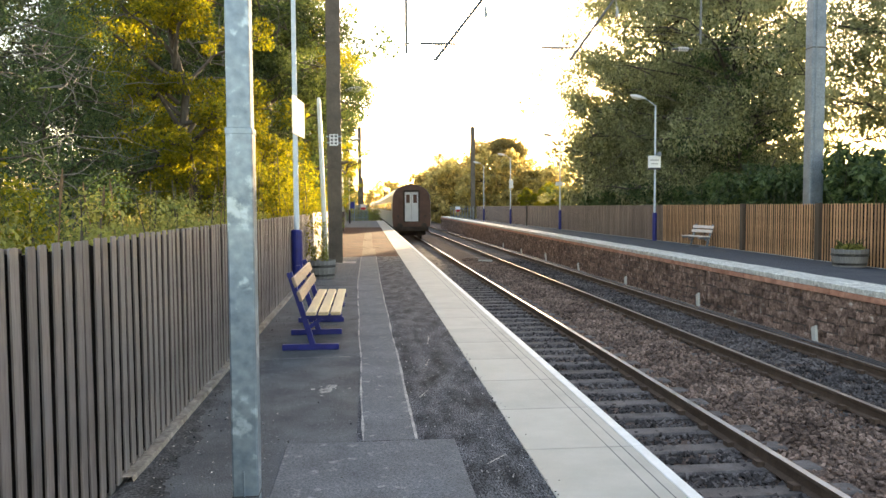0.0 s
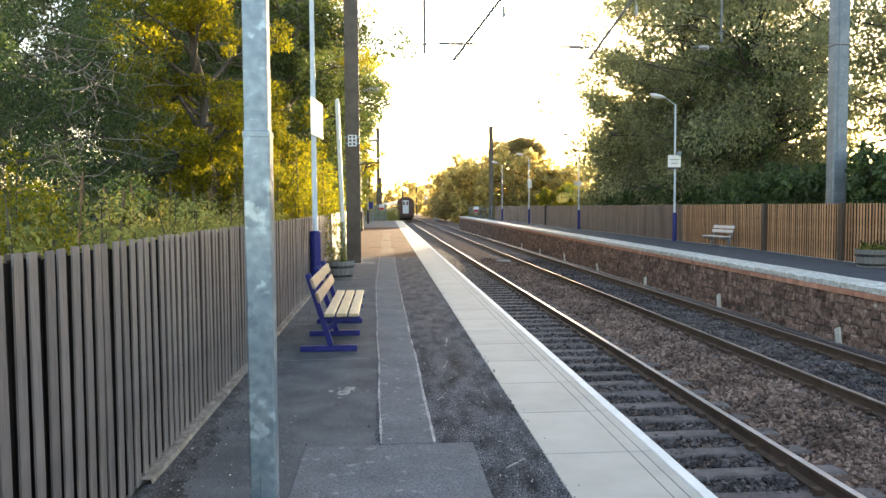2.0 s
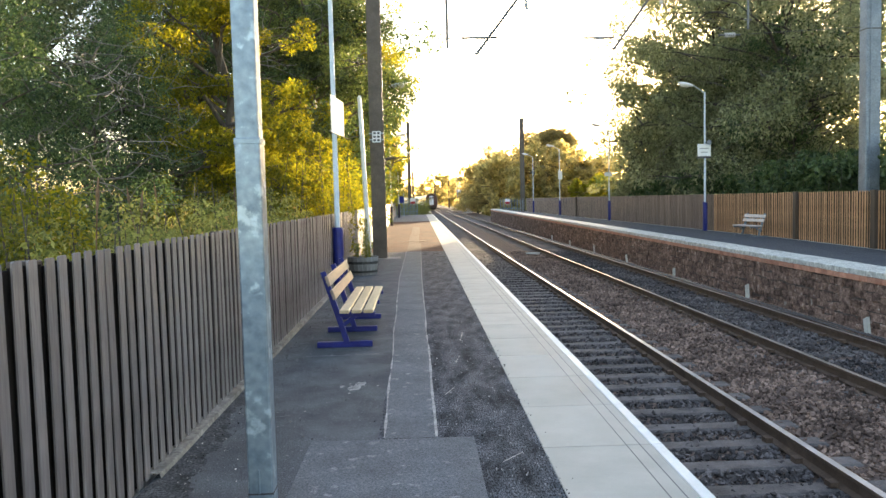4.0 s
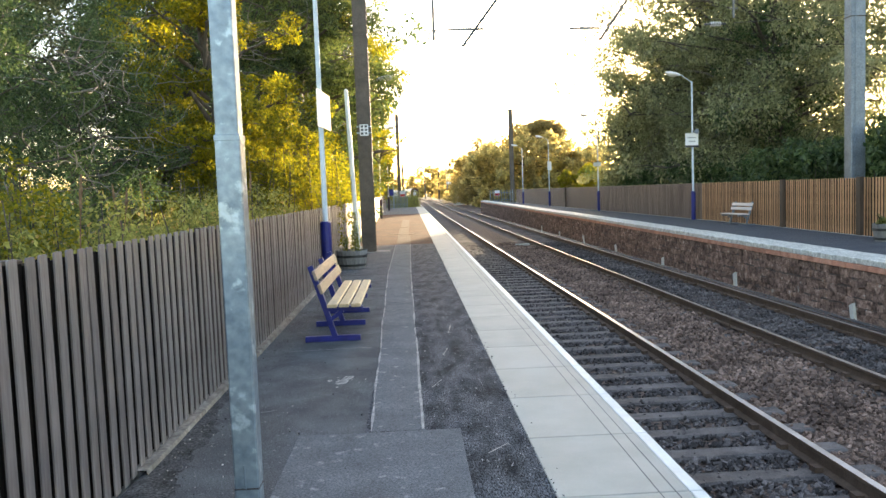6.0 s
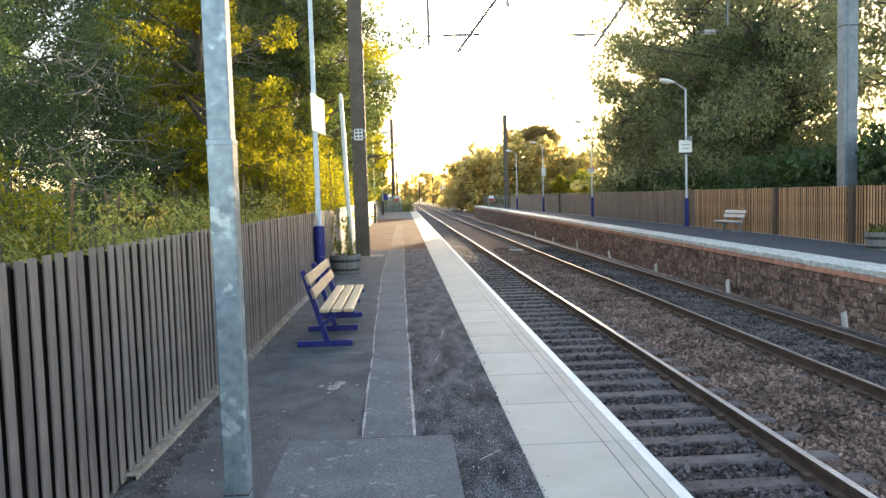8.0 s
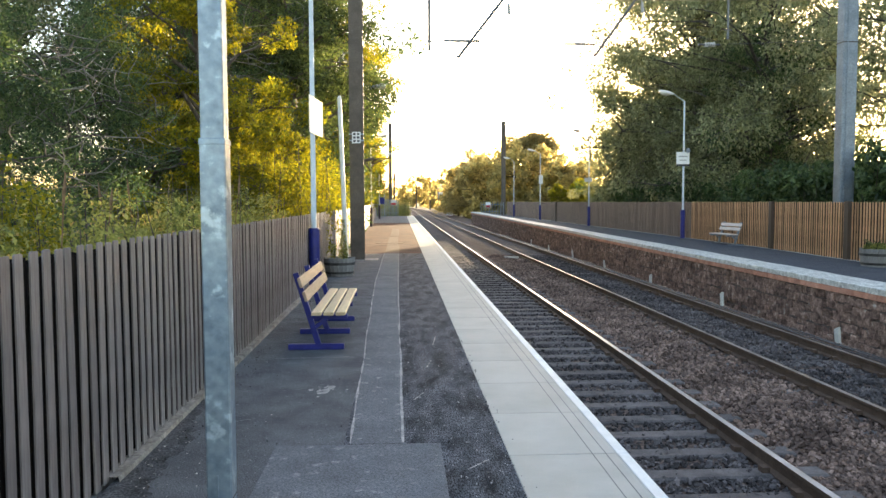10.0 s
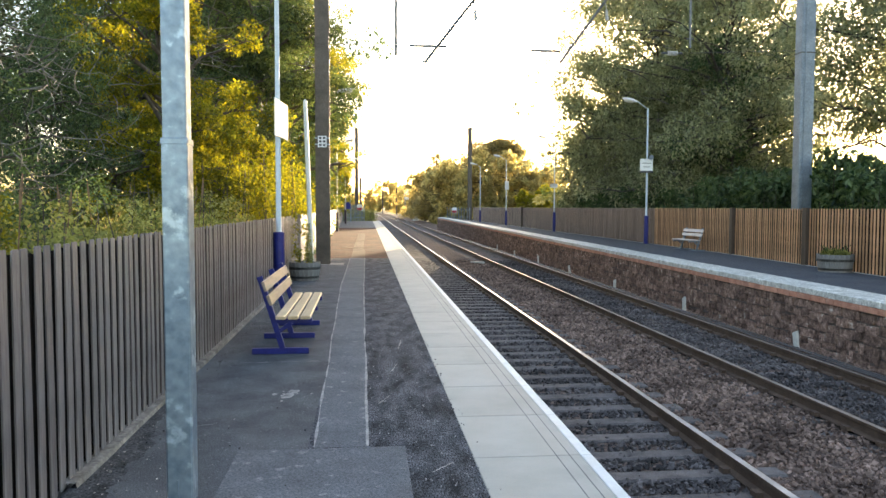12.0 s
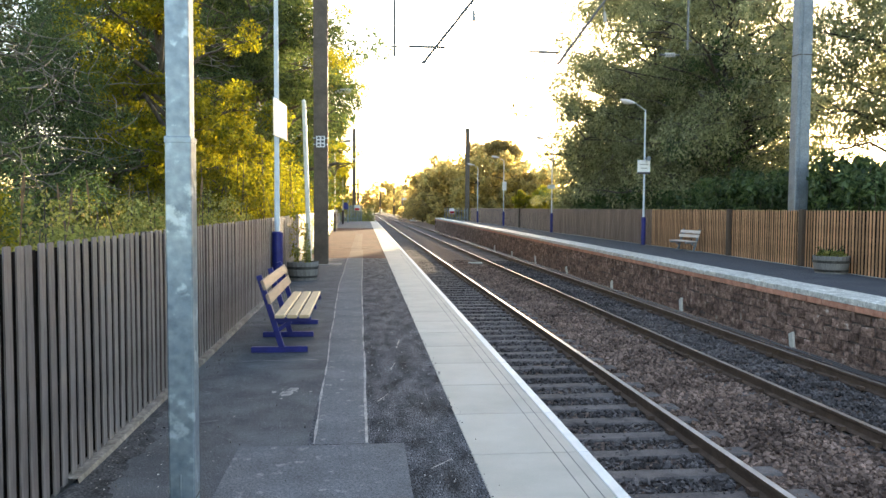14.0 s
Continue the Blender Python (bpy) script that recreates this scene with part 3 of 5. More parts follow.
def fence(name, line, ya, yb, h, mat, mat_join, pitch, w, near, side, label, posts, post_w):
    """Vertical slats on two rails with square posts; side: +1 where the slats face east."""
    f = thing(name, pose(0, 0, 0), label, "fence", kind="structure")
    sm = slat_mesh(mat, w, h)
    rest_c, rest_s = [], []
    n = int((yb - ya) / pitch)
    for i in range(n):
        y = ya + i * pitch
        x = line(y)
        hh = random.uniform(-0.004, 0.004)
        if near[0] < y < near[1]:
            piece("slat", sm, f, pose(x + random.uniform(-.003, .003), y, hh, 0, random.uniform(-.3, .3), random.uniform(-0.4, 0.4)) @ Matrix.Rotation(0 if side > 0 else math.pi, 4, "Z"))
        else:
            rest_c.append((x, y, h / 2 + hh)), rest_s.append((0.008, w, h))
    if rest_c:
        ob = new("far_slats", boxes_mesh("far_slats", rest_c, rest_s, mat_join))
        ob.parent = f
        tagged(ob, kind="stuff")
    # Boards behind the gaps; the gap shade is put into their colour.
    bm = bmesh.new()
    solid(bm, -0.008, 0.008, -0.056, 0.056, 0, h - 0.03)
    back = mesh_of("back_slat", bm, GAP_SHADE_BOARD)
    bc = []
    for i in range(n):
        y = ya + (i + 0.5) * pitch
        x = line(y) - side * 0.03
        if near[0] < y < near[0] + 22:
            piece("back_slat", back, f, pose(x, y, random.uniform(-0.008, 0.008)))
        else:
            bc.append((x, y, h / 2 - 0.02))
    ob = new("back_slats", boxes_mesh("back_slats", bc, [(0.016, 0.112, h - 0.03)] * len(bc), GAP_SHADE_BOARD))
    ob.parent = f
    tagged(ob, "back boards coloured near black for the shade in the gaps", kind="stuff")
    k = max(2, int((yb - ya) / 2.5))
    # Rails share the dark post colour so the gaps stay dark.
    for z in (0.22, h - 0.25):
        bm = bmesh.new()
        for i in range(k):
            a, b = ya + (yb - ya) * i / k, ya + (yb - ya) * (i + 1) / k
            xa, xb = line(a) - side * 0.085, line(b) - side * 0.085
            rod(bm, (xa, a, z), (xb, b, z), 0.045, sides=4)
        part("rail", bm, POST_DARK, f)
    pm = mesh_of("post", box_bm(-0.05, 0.05, -post_w / 2, post_w / 2, -0.1, h - 0.01 if side > 0 else h + 0.02, bevel=0.006), POST_DARK)
    for y in posts:
        piece("post", pm, f, pose(line(y) + (-side * 0.08 if side > 0 else -0.064), y, 0))
    return f


fence("fence_west", fence_l_x, -3.0, Y1, 1.30, FENCE, FENCE_JOINED, 0.126, 0.073, (2.5, 38.0), 1,
      "dark weathered timber slat fence behind the platform", [0.4 + 3 * i for i in range(27)], 0.1)
fence("fence_east", fence_r_x, 2.0, YR1, 1.47, FENCE_BROWN_SUN, FENCE_BROWN_SHADED, 0.132, 0.062, (13.0, 31.0), -1,
      "brown timber slat fence on the opposite platform", [13.6, 19.4, 23.95, 58.5], 0.2)


# ---- trees ----
def tubes(paths, sides=6):
    V, F = [], []
    for pts, rad in paths:
        pts = [Vector(p) for p in pts]
        base = len(V)
        for i, p in enumerate(pts):
            d = (pts[min(i + 1, len(pts) - 1)] - pts[max(i - 1, 0)]).normalized()
            q = d.to_track_quat("Z", "Y")
            for k in range(sides):
                a = 2 * math.pi * k / sides
                V.append(p + q @ Vector((math.cos(a) * rad[i], math.sin(a) * rad[i], 0)))
        for i in range(len(pts) - 1):
            for k in range(sides):
                F.append((base + i * sides + k, base + i * sides + (k + 1) % sides, base + (i + 1) * sides + (k + 1) % sides, base + (i + 1) * sides + k))
    return V, F


def leaves(rng, centres, radii, count, size, droop=0.0, slim=0.55):
    """Folded leaf blades, scattered in clumps; more of them towards each clump's skin."""
    c, r = np.asarray(centres), np.asarray(radii)
    w = r ** 2
    idx = rng.choice(len(c), count, p=w / w.sum())
    d = rng.normal(size=(count, 3))
    d /= np.linalg.norm(d, axis=1, keepdims=True)
    rad = r[idx] * rng.uniform(0.35, 1.1, count) ** 0.7
    P = c[idx] + d * rad[:, None] * np.array([1, 1, 0.75])
    ax = d * 0.7 + rng.normal(size=(count, 3)) * 0.7 + np.array([0, 0, -0.35 - droop])
    ax /= np.linalg.norm(ax, axis=1, keepdims=True)
    up = rng.normal(size=(count, 3)) * 0.6 + np.array([0, 0, 1.0])
    sd = np.cross(ax, up)
    sd /= np.linalg.norm(sd, axis=1, keepdims=True) + 1e-6
    nn = np.cross(sd, ax)
    L = (size * rng.uniform(0.6, 1.35, count))[:, None]
    V = np.stack([P - ax * L * 0.5, P + sd * L * slim * 0.5 + nn * L * 0.1, P + ax * L * 0.5, P - sd * L * slim * 0.5 + nn * L * 0.1], axis=1).reshape(-1, 3)
    F = np.arange(count * 4).reshape(-1, 4)
    return V, F


def grow(rng, height, spread, trunk_r, limbs, low, crown_base):
    """Trunk and limbs as paths, and where the leaf clumps sit."""
    paths, centres, radii = [], [], []
    top = Vector((rng.normal() * 0.3, rng.normal() * 0.3, height * 0.86))
    tp = [Vector((0, 0, -0.3))] + [Vector((top.x * t + rng.normal() * 0.12, top.y * t + rng.normal() * 0.12, top.z * t)) for t in np.linspace(0.12, 1, 8)]
    paths.append((tp, list(np.linspace(trunk_r, trunk_r * 0.15, len(tp)))))
    for k in range(limbs):
        t = low + (0.98 - low) * (k + rng.uniform(0, 0.8)) / limbs
        s = Vector((top.x * t, top.y * t, top.z * t))
        a = k * 2.4 + rng.uniform(-0.5, 0.5)
        u = (t - low) / (1 - low)
        reach = spread * (0.55 + 0.6 * math.sin(math.pi * min(1, 0.2 + 0.75 * u))) * rng.uniform(0.65, 1.15)
        rise = height * rng.uniform(0.04, 0.2) * (0.3 + u)
        end = s + Vector((math.cos(a) * reach, math.sin(a) * reach, rise))
        mid = (s + end) / 2 + Vector((rng.normal() * 0.45, rng.normal() * 0.45, rng.uniform(-0.1, 0.7)))
        r0 = trunk_r * 0.45 * (1.1 - 0.6 * t)
        paths.append(([s, s.lerp(mid, 0.5), mid, mid.lerp(end, 0.5), end], [r0, r0 * 0.8, r0 * 0.6, r0 * 0.4, r0 * 0.15]))
        for j in range(5):
            q = rng.uniform(0.35, 1.05)
            b = mid.lerp(end, (q - 0.5) * 2) if q > 0.5 else s.lerp(mid, q * 2)
            e = b + Vector((rng.normal(), rng.normal(), rng.normal() * 0.6 + 0.15)) * spread * 0.22
            paths.append(([b, b.lerp(e, 0.5) + Vector((0, 0, 0.08)), e], [r0 * 0.35, r0 * 0.22, r0 * 0.07]))
            if e.z > crown_base:
                centres.append(e), radii.append(spread * rng.uniform(0.12, 0.27))
    return paths, centres, radii


def tree(name, seed, height, spread, trunk_r, limbs, low, crown_base, count, size, leaf, label, skirts=0, droop=0.1, slim=0.55, twigs=0, cat="tree"):
    rng = np.random.default_rng(seed)
    t = thing(name, pose(0, 0, -300), label, cat)
    paths, c, r = grow(rng, height, spread, trunk_r, limbs, low, crown_base)
    for i in range(skirts):
        a, d = rng.uniform(0, 2 * math.pi), spread * rng.uniform(0.45, 1.0)
        c.append(Vector((math.cos(a) * d, math.sin(a) * d, rng.uniform(0.3, height * 0.42)))), r.append(spread * rng.uniform(0.14, 0.26))
    V, F = tubes(paths)
    tr = new("trunk", quads_mesh("trunk", V, F, BARK))
    tr.parent = t
    V, F = leaves(rng, c, r, count, size, droop, slim)
    cr = new("crown", quads_mesh("crown", V, F, leaf))
    cr.parent = t
    if twigs:
        tp = []
        for i in range(twigs):
            a, d = rng.uniform(0, 2 * math.pi), spread * rng.uniform(0.75, 1.05)
            p = Vector((math.cos(a) * d, math.sin(a) * d, rng.uniform(0.15, 0.75) * height))
            pts = [p]
            dr = Vector((math.cos(a) * 0.4 + rng.normal() * 0.5, math.sin(a) * 0.4 + rng.normal() * 0.5, rng.normal() * 0.35))
            for k in range(7):
                dr += Vector((rng.normal(), rng.normal(), rng.normal())) * 0.25
                pts.append(pts[-1] + dr.normalized() * rng.uniform(0.15, 0.35))
            tp.append((pts, [0.017, 0.015, 0.013, 0.011, 0.009, 0.007, 0.005, 0.003]))
        V, F = tubes(tp, 4)
        tw = new("dead_wood", quads_mesh("dead_wood", V, F, TWIG))
        tw.parent = t
        tagged(tw, "bare pale twigs", kind="stuff")
    return t


def place(proto, rows, group):
    """Sets a first tree and its copies: x, y, z, turn, size."""
    for i, (x, y, z, turn, s) in enumerate(rows):
        ob = proto if i == 0 else copy_thing(proto, pose(x, y, z, 0, 0, turn))
        ob.matrix_basis = pose(x, y, z, 0, 0, turn) @ Matrix.Diagonal((s, s, s, 1))
        tagged(ob, group=group)


LEFT, RIGHT, FARG = "trees behind the west fence", "trees behind the east fence", "distant lineside trees"
oak = tree("broadleaf_tree", 3, 12, 4.2, 0.24, 24, 0.1, 0.4, 46000, 0.115, LEAF_GREEN, "tall dense green broadleaf tree with bare twigs", 26, twigs=150)
place(oak, [(-7.0, 25.5, -0.1, 130, 0.86), (-9.8, 31, -0.1, 15, 0.9), (-6.2, 39.5, -0.1, 190, 1.15), (-8.0, 47, -0.1, 250, 1.1)], LEFT)
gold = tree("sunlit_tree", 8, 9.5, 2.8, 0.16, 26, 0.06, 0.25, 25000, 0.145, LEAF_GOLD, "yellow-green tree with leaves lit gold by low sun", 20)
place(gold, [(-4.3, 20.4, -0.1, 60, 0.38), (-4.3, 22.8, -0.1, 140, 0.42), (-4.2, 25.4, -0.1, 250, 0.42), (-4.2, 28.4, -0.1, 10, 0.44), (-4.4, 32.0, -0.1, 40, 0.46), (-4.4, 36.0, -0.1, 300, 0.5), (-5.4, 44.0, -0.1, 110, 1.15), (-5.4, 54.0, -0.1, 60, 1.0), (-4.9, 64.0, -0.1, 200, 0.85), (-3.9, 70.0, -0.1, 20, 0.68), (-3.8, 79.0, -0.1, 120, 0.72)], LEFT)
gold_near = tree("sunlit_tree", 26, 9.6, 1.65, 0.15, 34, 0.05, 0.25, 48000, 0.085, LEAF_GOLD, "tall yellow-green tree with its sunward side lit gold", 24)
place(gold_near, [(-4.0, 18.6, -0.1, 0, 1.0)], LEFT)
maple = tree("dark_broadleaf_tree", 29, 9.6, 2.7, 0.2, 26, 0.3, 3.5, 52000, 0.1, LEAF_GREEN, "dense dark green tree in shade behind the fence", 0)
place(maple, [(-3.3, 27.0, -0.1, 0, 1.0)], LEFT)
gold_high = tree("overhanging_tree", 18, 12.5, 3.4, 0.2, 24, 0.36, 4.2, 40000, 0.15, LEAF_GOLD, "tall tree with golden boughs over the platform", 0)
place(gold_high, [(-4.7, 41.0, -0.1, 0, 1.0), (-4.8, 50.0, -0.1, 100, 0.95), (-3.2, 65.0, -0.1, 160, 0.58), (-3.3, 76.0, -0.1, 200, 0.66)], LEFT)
ivy_near = tree("ivy_clad_tree", 15, 8.8, 2.7, 0.13, 22, 0.06, 0.2, 52000, 0.08, LEAF_IVY, "dark tree thickly clad in small-leaved ivy", 34, twigs=170)
place(ivy_near, [(-6.0, 12.0, -0.1, 0, 0.62), (-6.2, 15.5, -0.1, 90, 0.6), (-9.2, 16.5, -0.1, 200, 0.56), (-6.6, 22.0, -0.1, 300, 0.95)], LEFT)
ivy = tree("ivy_clad_tree", 14, 11, 3.3, 0.25, 24, 0.06, 0.2, 25000, 0.15, LEAF_IVY, "dark tree thickly clad in ivy", 34, twigs=120)
place(ivy, [(-5.6, 33.0, -0.1, 100, 1.15), (-5.9, 38.0, -0.1, 300, 1.2), (-7.0, 55.0, -0.1, 20, 1.1)], LEFT)
ash = tree("ash_tree", 21, 13, 4.6, 0.26, 40, 0.08, 0.4, 72000, 0.165, LEAF_ASH, "tall green ash tree standing against the bright sky", 44, droop=0.35, slim=0.45, twigs=60)
place(ash, [(19.2, 43.5, -0.1, 0, 1.27), (17.6, 37.5, -0.1, 240, 1.12), (16.6, 57.5, -0.1, 200, 0.56), (17.4, 51.5, -0.1, 60, 0.72), (18.0, 46.0, -0.1, 150, 1.24)], RIGHT)
holly = copy_thing(ivy, pose(15.0, 37, -0.1, 0, 0, 50))
place(holly, [(18.8, 39.5, -0.1, 50, 1.0), (18.0, 36.5, -0.1, 170, 0.85), (18.6, 46.5, -0.1, 290, 0.85), (15.4, 54.5, -0.1, 10, 0.58), (16.6, 50.0, -0.1, 140, 0.5)], RIGHT)
thin = tree("thin_tree", 33, 10.5, 4.0, 0.2, 24, 0.33, 4.3, 36000, 0.15, LEAF_ASH, "open-crowned tree with light showing through its branches", 0, droop=0.25)
place(thin, [(18.6, 25.5, -0.1, 0, 1.0), (22.5, 24.0, -0.1, 160, 1.1), (16.9, 48.5, -0.1, 260, 1.12)], RIGHT)
bare = copy_thing(thin, pose(-11.5, 24, -0.1))
place(bare, [(-12.0, 25.0, -0.1, 30, 0.95)], LEFT)


def bush(name, seed, lx, ly, h, count, size, leaf, label, stalks=0, slim=0.5, rad=(0.16, 0.36)):
    """A low mass of stems and leaves with an uneven top, and dead flower stalks."""
    rng = np.random.default_rng(seed)
    b = thing(name, pose(0, 0, 0), label, "bush")
    c, r, stems = [], [], []
    for i in range(int(14 + lx * ly * 5)):
        x, y = rng.uniform(-lx / 2, lx / 2), rng.uniform(-ly / 2, ly / 2)
        top = h * rng.uniform(0.45, 1.0)
        for z in np.arange(0.15, top, 0.35):
            c.append((x + rng.normal() * 0.1, y + rng.normal() * 0.1, z)), r.append(rng.uniform(*rad))
        stems.append(([Vector((x * 0.8, y * 0.8, -0.2)), Vector((x, y, top * 0.5)), Vector((x + rng.normal() * 0.12, y + rng.normal() * 0.12, top + 0.1))], [0.018, 0.012, 0.004]))
    V, F = tubes(stems, 5)
    st = new("stem_mass", quads_mesh("stem_mass", V, F, BARK))
    st.parent = b
    tagged(st, kind="stuff")
    V, F = leaves(rng, c, r, count, size, 0.0, slim)
    cr = new("leaves", quads_mesh("leaves", V, F, leaf))
    cr.parent = b
    for i in range(stalks):
        x, y = rng.uniform(-lx / 2, lx / 2), rng.uniform(-ly / 2, ly / 2)
        z = h * rng.uniform(0.7, 0.95)
        pts = [Vector((x, y, 0.3)), Vector((x + rng.normal() * 0.05, y + rng.normal() * 0.05, z * 0.7)), Vector((x + rng.normal() * 0.1, y + rng.normal() * 0.1, z))]
        V, F = tubes([(pts, [0.006, 0.005, 0.006]), ([pts[2], pts[2] + Vector((0.01, 0, 0.12)), pts[2] + Vector((0.02, 0.01, 0.26))], [0.01, 0.017, 0.004])], 6)
        sk = new("flower_stalk", quads_mesh("flower_stalk", V, F, STALK))
        sk.parent = b
        tagged(sk, "dry brown flower stalk")
    return b


UNDER = "undergrowth behind the west fence"
scrub = bush("scrub_bush", 5, 1.6, 2.6, 1.85, 21000, 0.055, LEAF_OLIVE, "olive-green scrub with dry brown flower stalks", 2)
place(scrub, [(-2.8, 7.2, -0.1, 0, 0.95), (-2.9, 9.6, -0.1, 180, 1.0), (-2.8, 12.2, -0.1, 10, 1.03), (-2.8, 4.9, -0.1, 175, 0.88), (-2.9, 14.9, -0.1, 185, 1.05)], UNDER)
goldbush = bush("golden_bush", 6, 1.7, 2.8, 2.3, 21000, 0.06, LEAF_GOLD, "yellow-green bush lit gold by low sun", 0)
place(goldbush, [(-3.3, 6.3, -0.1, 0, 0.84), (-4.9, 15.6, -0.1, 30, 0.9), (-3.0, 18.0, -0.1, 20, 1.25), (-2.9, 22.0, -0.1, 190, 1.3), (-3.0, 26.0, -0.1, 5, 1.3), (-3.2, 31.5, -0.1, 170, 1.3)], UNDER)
hedge = bush("dark_hedge", 7, 2.4, 6.0, 2.75, 21000, 0.18, LEAF_IVY, "dense dark green hedge behind the fence", 0)
place(hedge, [(13.8, 18.0, -0.1, 0, 1.04), (14.0, 12.4, -0.1, 180, 1.0), (14.4, 24.0, -0.1, 5, 1.06), (16.2, 21.0, -0.1, 90, 1.12), (16.6, 27.0, -0.1, 185, 1.14), (14.2, 30.5, -0.1, 175, 1.0), (14.2, 37.0, -0.1, 0, 1.0), (14.2, 44.0, -0.1, 185, 1.0)], RIGHT)

# Added filler, mostly hidden, that keeps light out of the fence gaps.
bank = bush("gap_filling_ivy", 9, 0.4, 6.0, 1.22, 5000, 0.11, LEAF_IVY, "low dark ivy added behind the fence to darken its gaps", 0, rad=(0.1, 0.2))
place(bank, [(-1.92, 1.0 + 5.6 * i, -0.1, 180 * (i % 2), 1.0) for i in range(6)], UNDER)

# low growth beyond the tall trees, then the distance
fardark = tree("lineside_tree", 41, 8.0, 3.6, 0.2, 24, 0.05, 0.2, 6000, 0.58, LEAF_HAZE, "olive lineside tree with haze in its leaf colour", 34)
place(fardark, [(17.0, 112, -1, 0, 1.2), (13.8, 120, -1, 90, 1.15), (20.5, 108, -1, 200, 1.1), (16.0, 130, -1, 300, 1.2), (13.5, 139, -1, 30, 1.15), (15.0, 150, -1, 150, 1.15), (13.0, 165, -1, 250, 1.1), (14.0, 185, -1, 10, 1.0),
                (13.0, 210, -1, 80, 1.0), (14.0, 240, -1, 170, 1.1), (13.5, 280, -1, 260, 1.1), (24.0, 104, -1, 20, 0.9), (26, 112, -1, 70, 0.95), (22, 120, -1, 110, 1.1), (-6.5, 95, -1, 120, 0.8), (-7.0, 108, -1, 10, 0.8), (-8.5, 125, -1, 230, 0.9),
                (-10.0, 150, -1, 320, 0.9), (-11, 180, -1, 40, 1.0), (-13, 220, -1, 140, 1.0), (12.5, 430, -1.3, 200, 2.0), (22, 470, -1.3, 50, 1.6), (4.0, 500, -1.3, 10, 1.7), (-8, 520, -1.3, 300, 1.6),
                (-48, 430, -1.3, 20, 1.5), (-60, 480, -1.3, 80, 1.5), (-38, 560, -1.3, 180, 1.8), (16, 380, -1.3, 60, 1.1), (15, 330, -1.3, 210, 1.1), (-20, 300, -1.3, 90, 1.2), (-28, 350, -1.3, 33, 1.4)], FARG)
farlight = tree("golden_shrub", 44, 8.5, 3.2, 0.16, 20, 0.05, 0.2, 9000, 0.42, LEAF_GOLD, "yellow-lit lineside bush in the distance", 26, cat="bush")
place(farlight, [(16.0, 66.0, -0.3, 0, 0.36), (18.0, 72.0, -0.3, 80, 0.42), (16.5, 78.0, -0.3, 160, 0.4), (19.5, 84.0, -0.3, 240, 0.48), (22.0, 92.0, -0.3, 30, 0.5), (15.5, 60.0, -0.3, 300, 0.34), (20, 64, -0.3, 20, 0.4)], FARG)
endbush = copy_thing(scrub, pose(-0.4, 88.0, -1.0))
tagged(endbush, "dark scrub at the platform ramp", "bush")
place(endbush, [(-0.2, 87.5, -0.9, 0, 1.55), (-1.9, 90.5, -0.9, 90, 1.6)], FARG)


def umbrella_pine():
    rng = np.random.default_rng(77)
    t = thing("umbrella_pine", pose(20.3, 122, -0.9), "flat-topped pine standing above the other trees", "tree", FARG)
    t.matrix_basis = pose(21.0, 122, -0.9) @ Matrix.Diagonal((1.12, 1.12, 1.08, 1))
    pts = [Vector((0, 0, -0.3)), Vector((0.2, 0, 4)), Vector((-0.1, 0.1, 7.5)), Vector((0.1, 0, 10.3))]
    paths = [(pts, [0.3, 0.24, 0.2, 0.12])]
    c, r = [], []
    for i in range(22):
        a, d = i * 2.4, rng.uniform(0.4, 3.3)
        e = Vector((math.cos(a) * d, math.sin(a) * d, 10.7 + rng.uniform(-1.2, 1.0) - 0.12 * d))
        paths.append(([pts[2].lerp(pts[3], rng.uniform(0, 1)), (e + pts[3]) / 2, e], [0.1, 0.07, 0.03]))
        c.append(e), r.append(rng.uniform(1.0, 1.7))
    V, F = tubes(paths)
    ob = new("trunk", quads_mesh("trunk", V, F, BARK))
    ob.parent = t
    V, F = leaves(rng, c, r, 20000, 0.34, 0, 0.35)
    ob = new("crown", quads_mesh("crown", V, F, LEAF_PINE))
    ob.parent = t


umbrella_pine()


def conifer():
    rng = np.random.default_rng(78)
    t = thing("dark_conifer", pose(11.6, 128, -1.2), "dark pointed conifer beside the line", "tree", FARG)
    paths, c, r = [([Vector((0, 0, -0.3)), Vector((0.1, 0, 5)), Vector((0, 0, 11.6))], [0.25, 0.16, 0.03])], [], []
    for k in range(46):
        z = 1.0 + 10.2 * k / 46
        reach = (13.2 - z) * 0.4 * rng.uniform(0.7, 1.15)
        a = k * 2.4
        e = Vector((math.cos(a) * reach, math.sin(a) * reach, z + 0.25))
        paths.append(([Vector((0, 0, z)), e * 0.5 + Vector((0, 0, z * 0.5)), e], [0.05, 0.035, 0.01]))
        for q in (0.45, 0.75, 1.0):
            c.append((e.x * q, e.y * q, z + 0.25 * q)), r.append(0.36 + 0.14 * reach)
    V, F = tubes(paths, 5)
    ob = new("trunk", quads_mesh("trunk", V, F, BARK))
    ob.parent = t
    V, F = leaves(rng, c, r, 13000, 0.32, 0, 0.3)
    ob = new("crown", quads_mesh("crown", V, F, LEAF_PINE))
    ob.parent = t
    for x, y, s in ((13.6, 131, 0.86), (15.2, 134, 0.8), (10.6, 140, 0.8)):
        b = copy_thing(t, pose(x, y, -1.2, 0, 0, 77 * s))
        b.matrix_basis = pose(x, y, -1.2, 0, 0, 77 * s) @ Matrix.Diagonal((s, s, s, 1))


conifer()


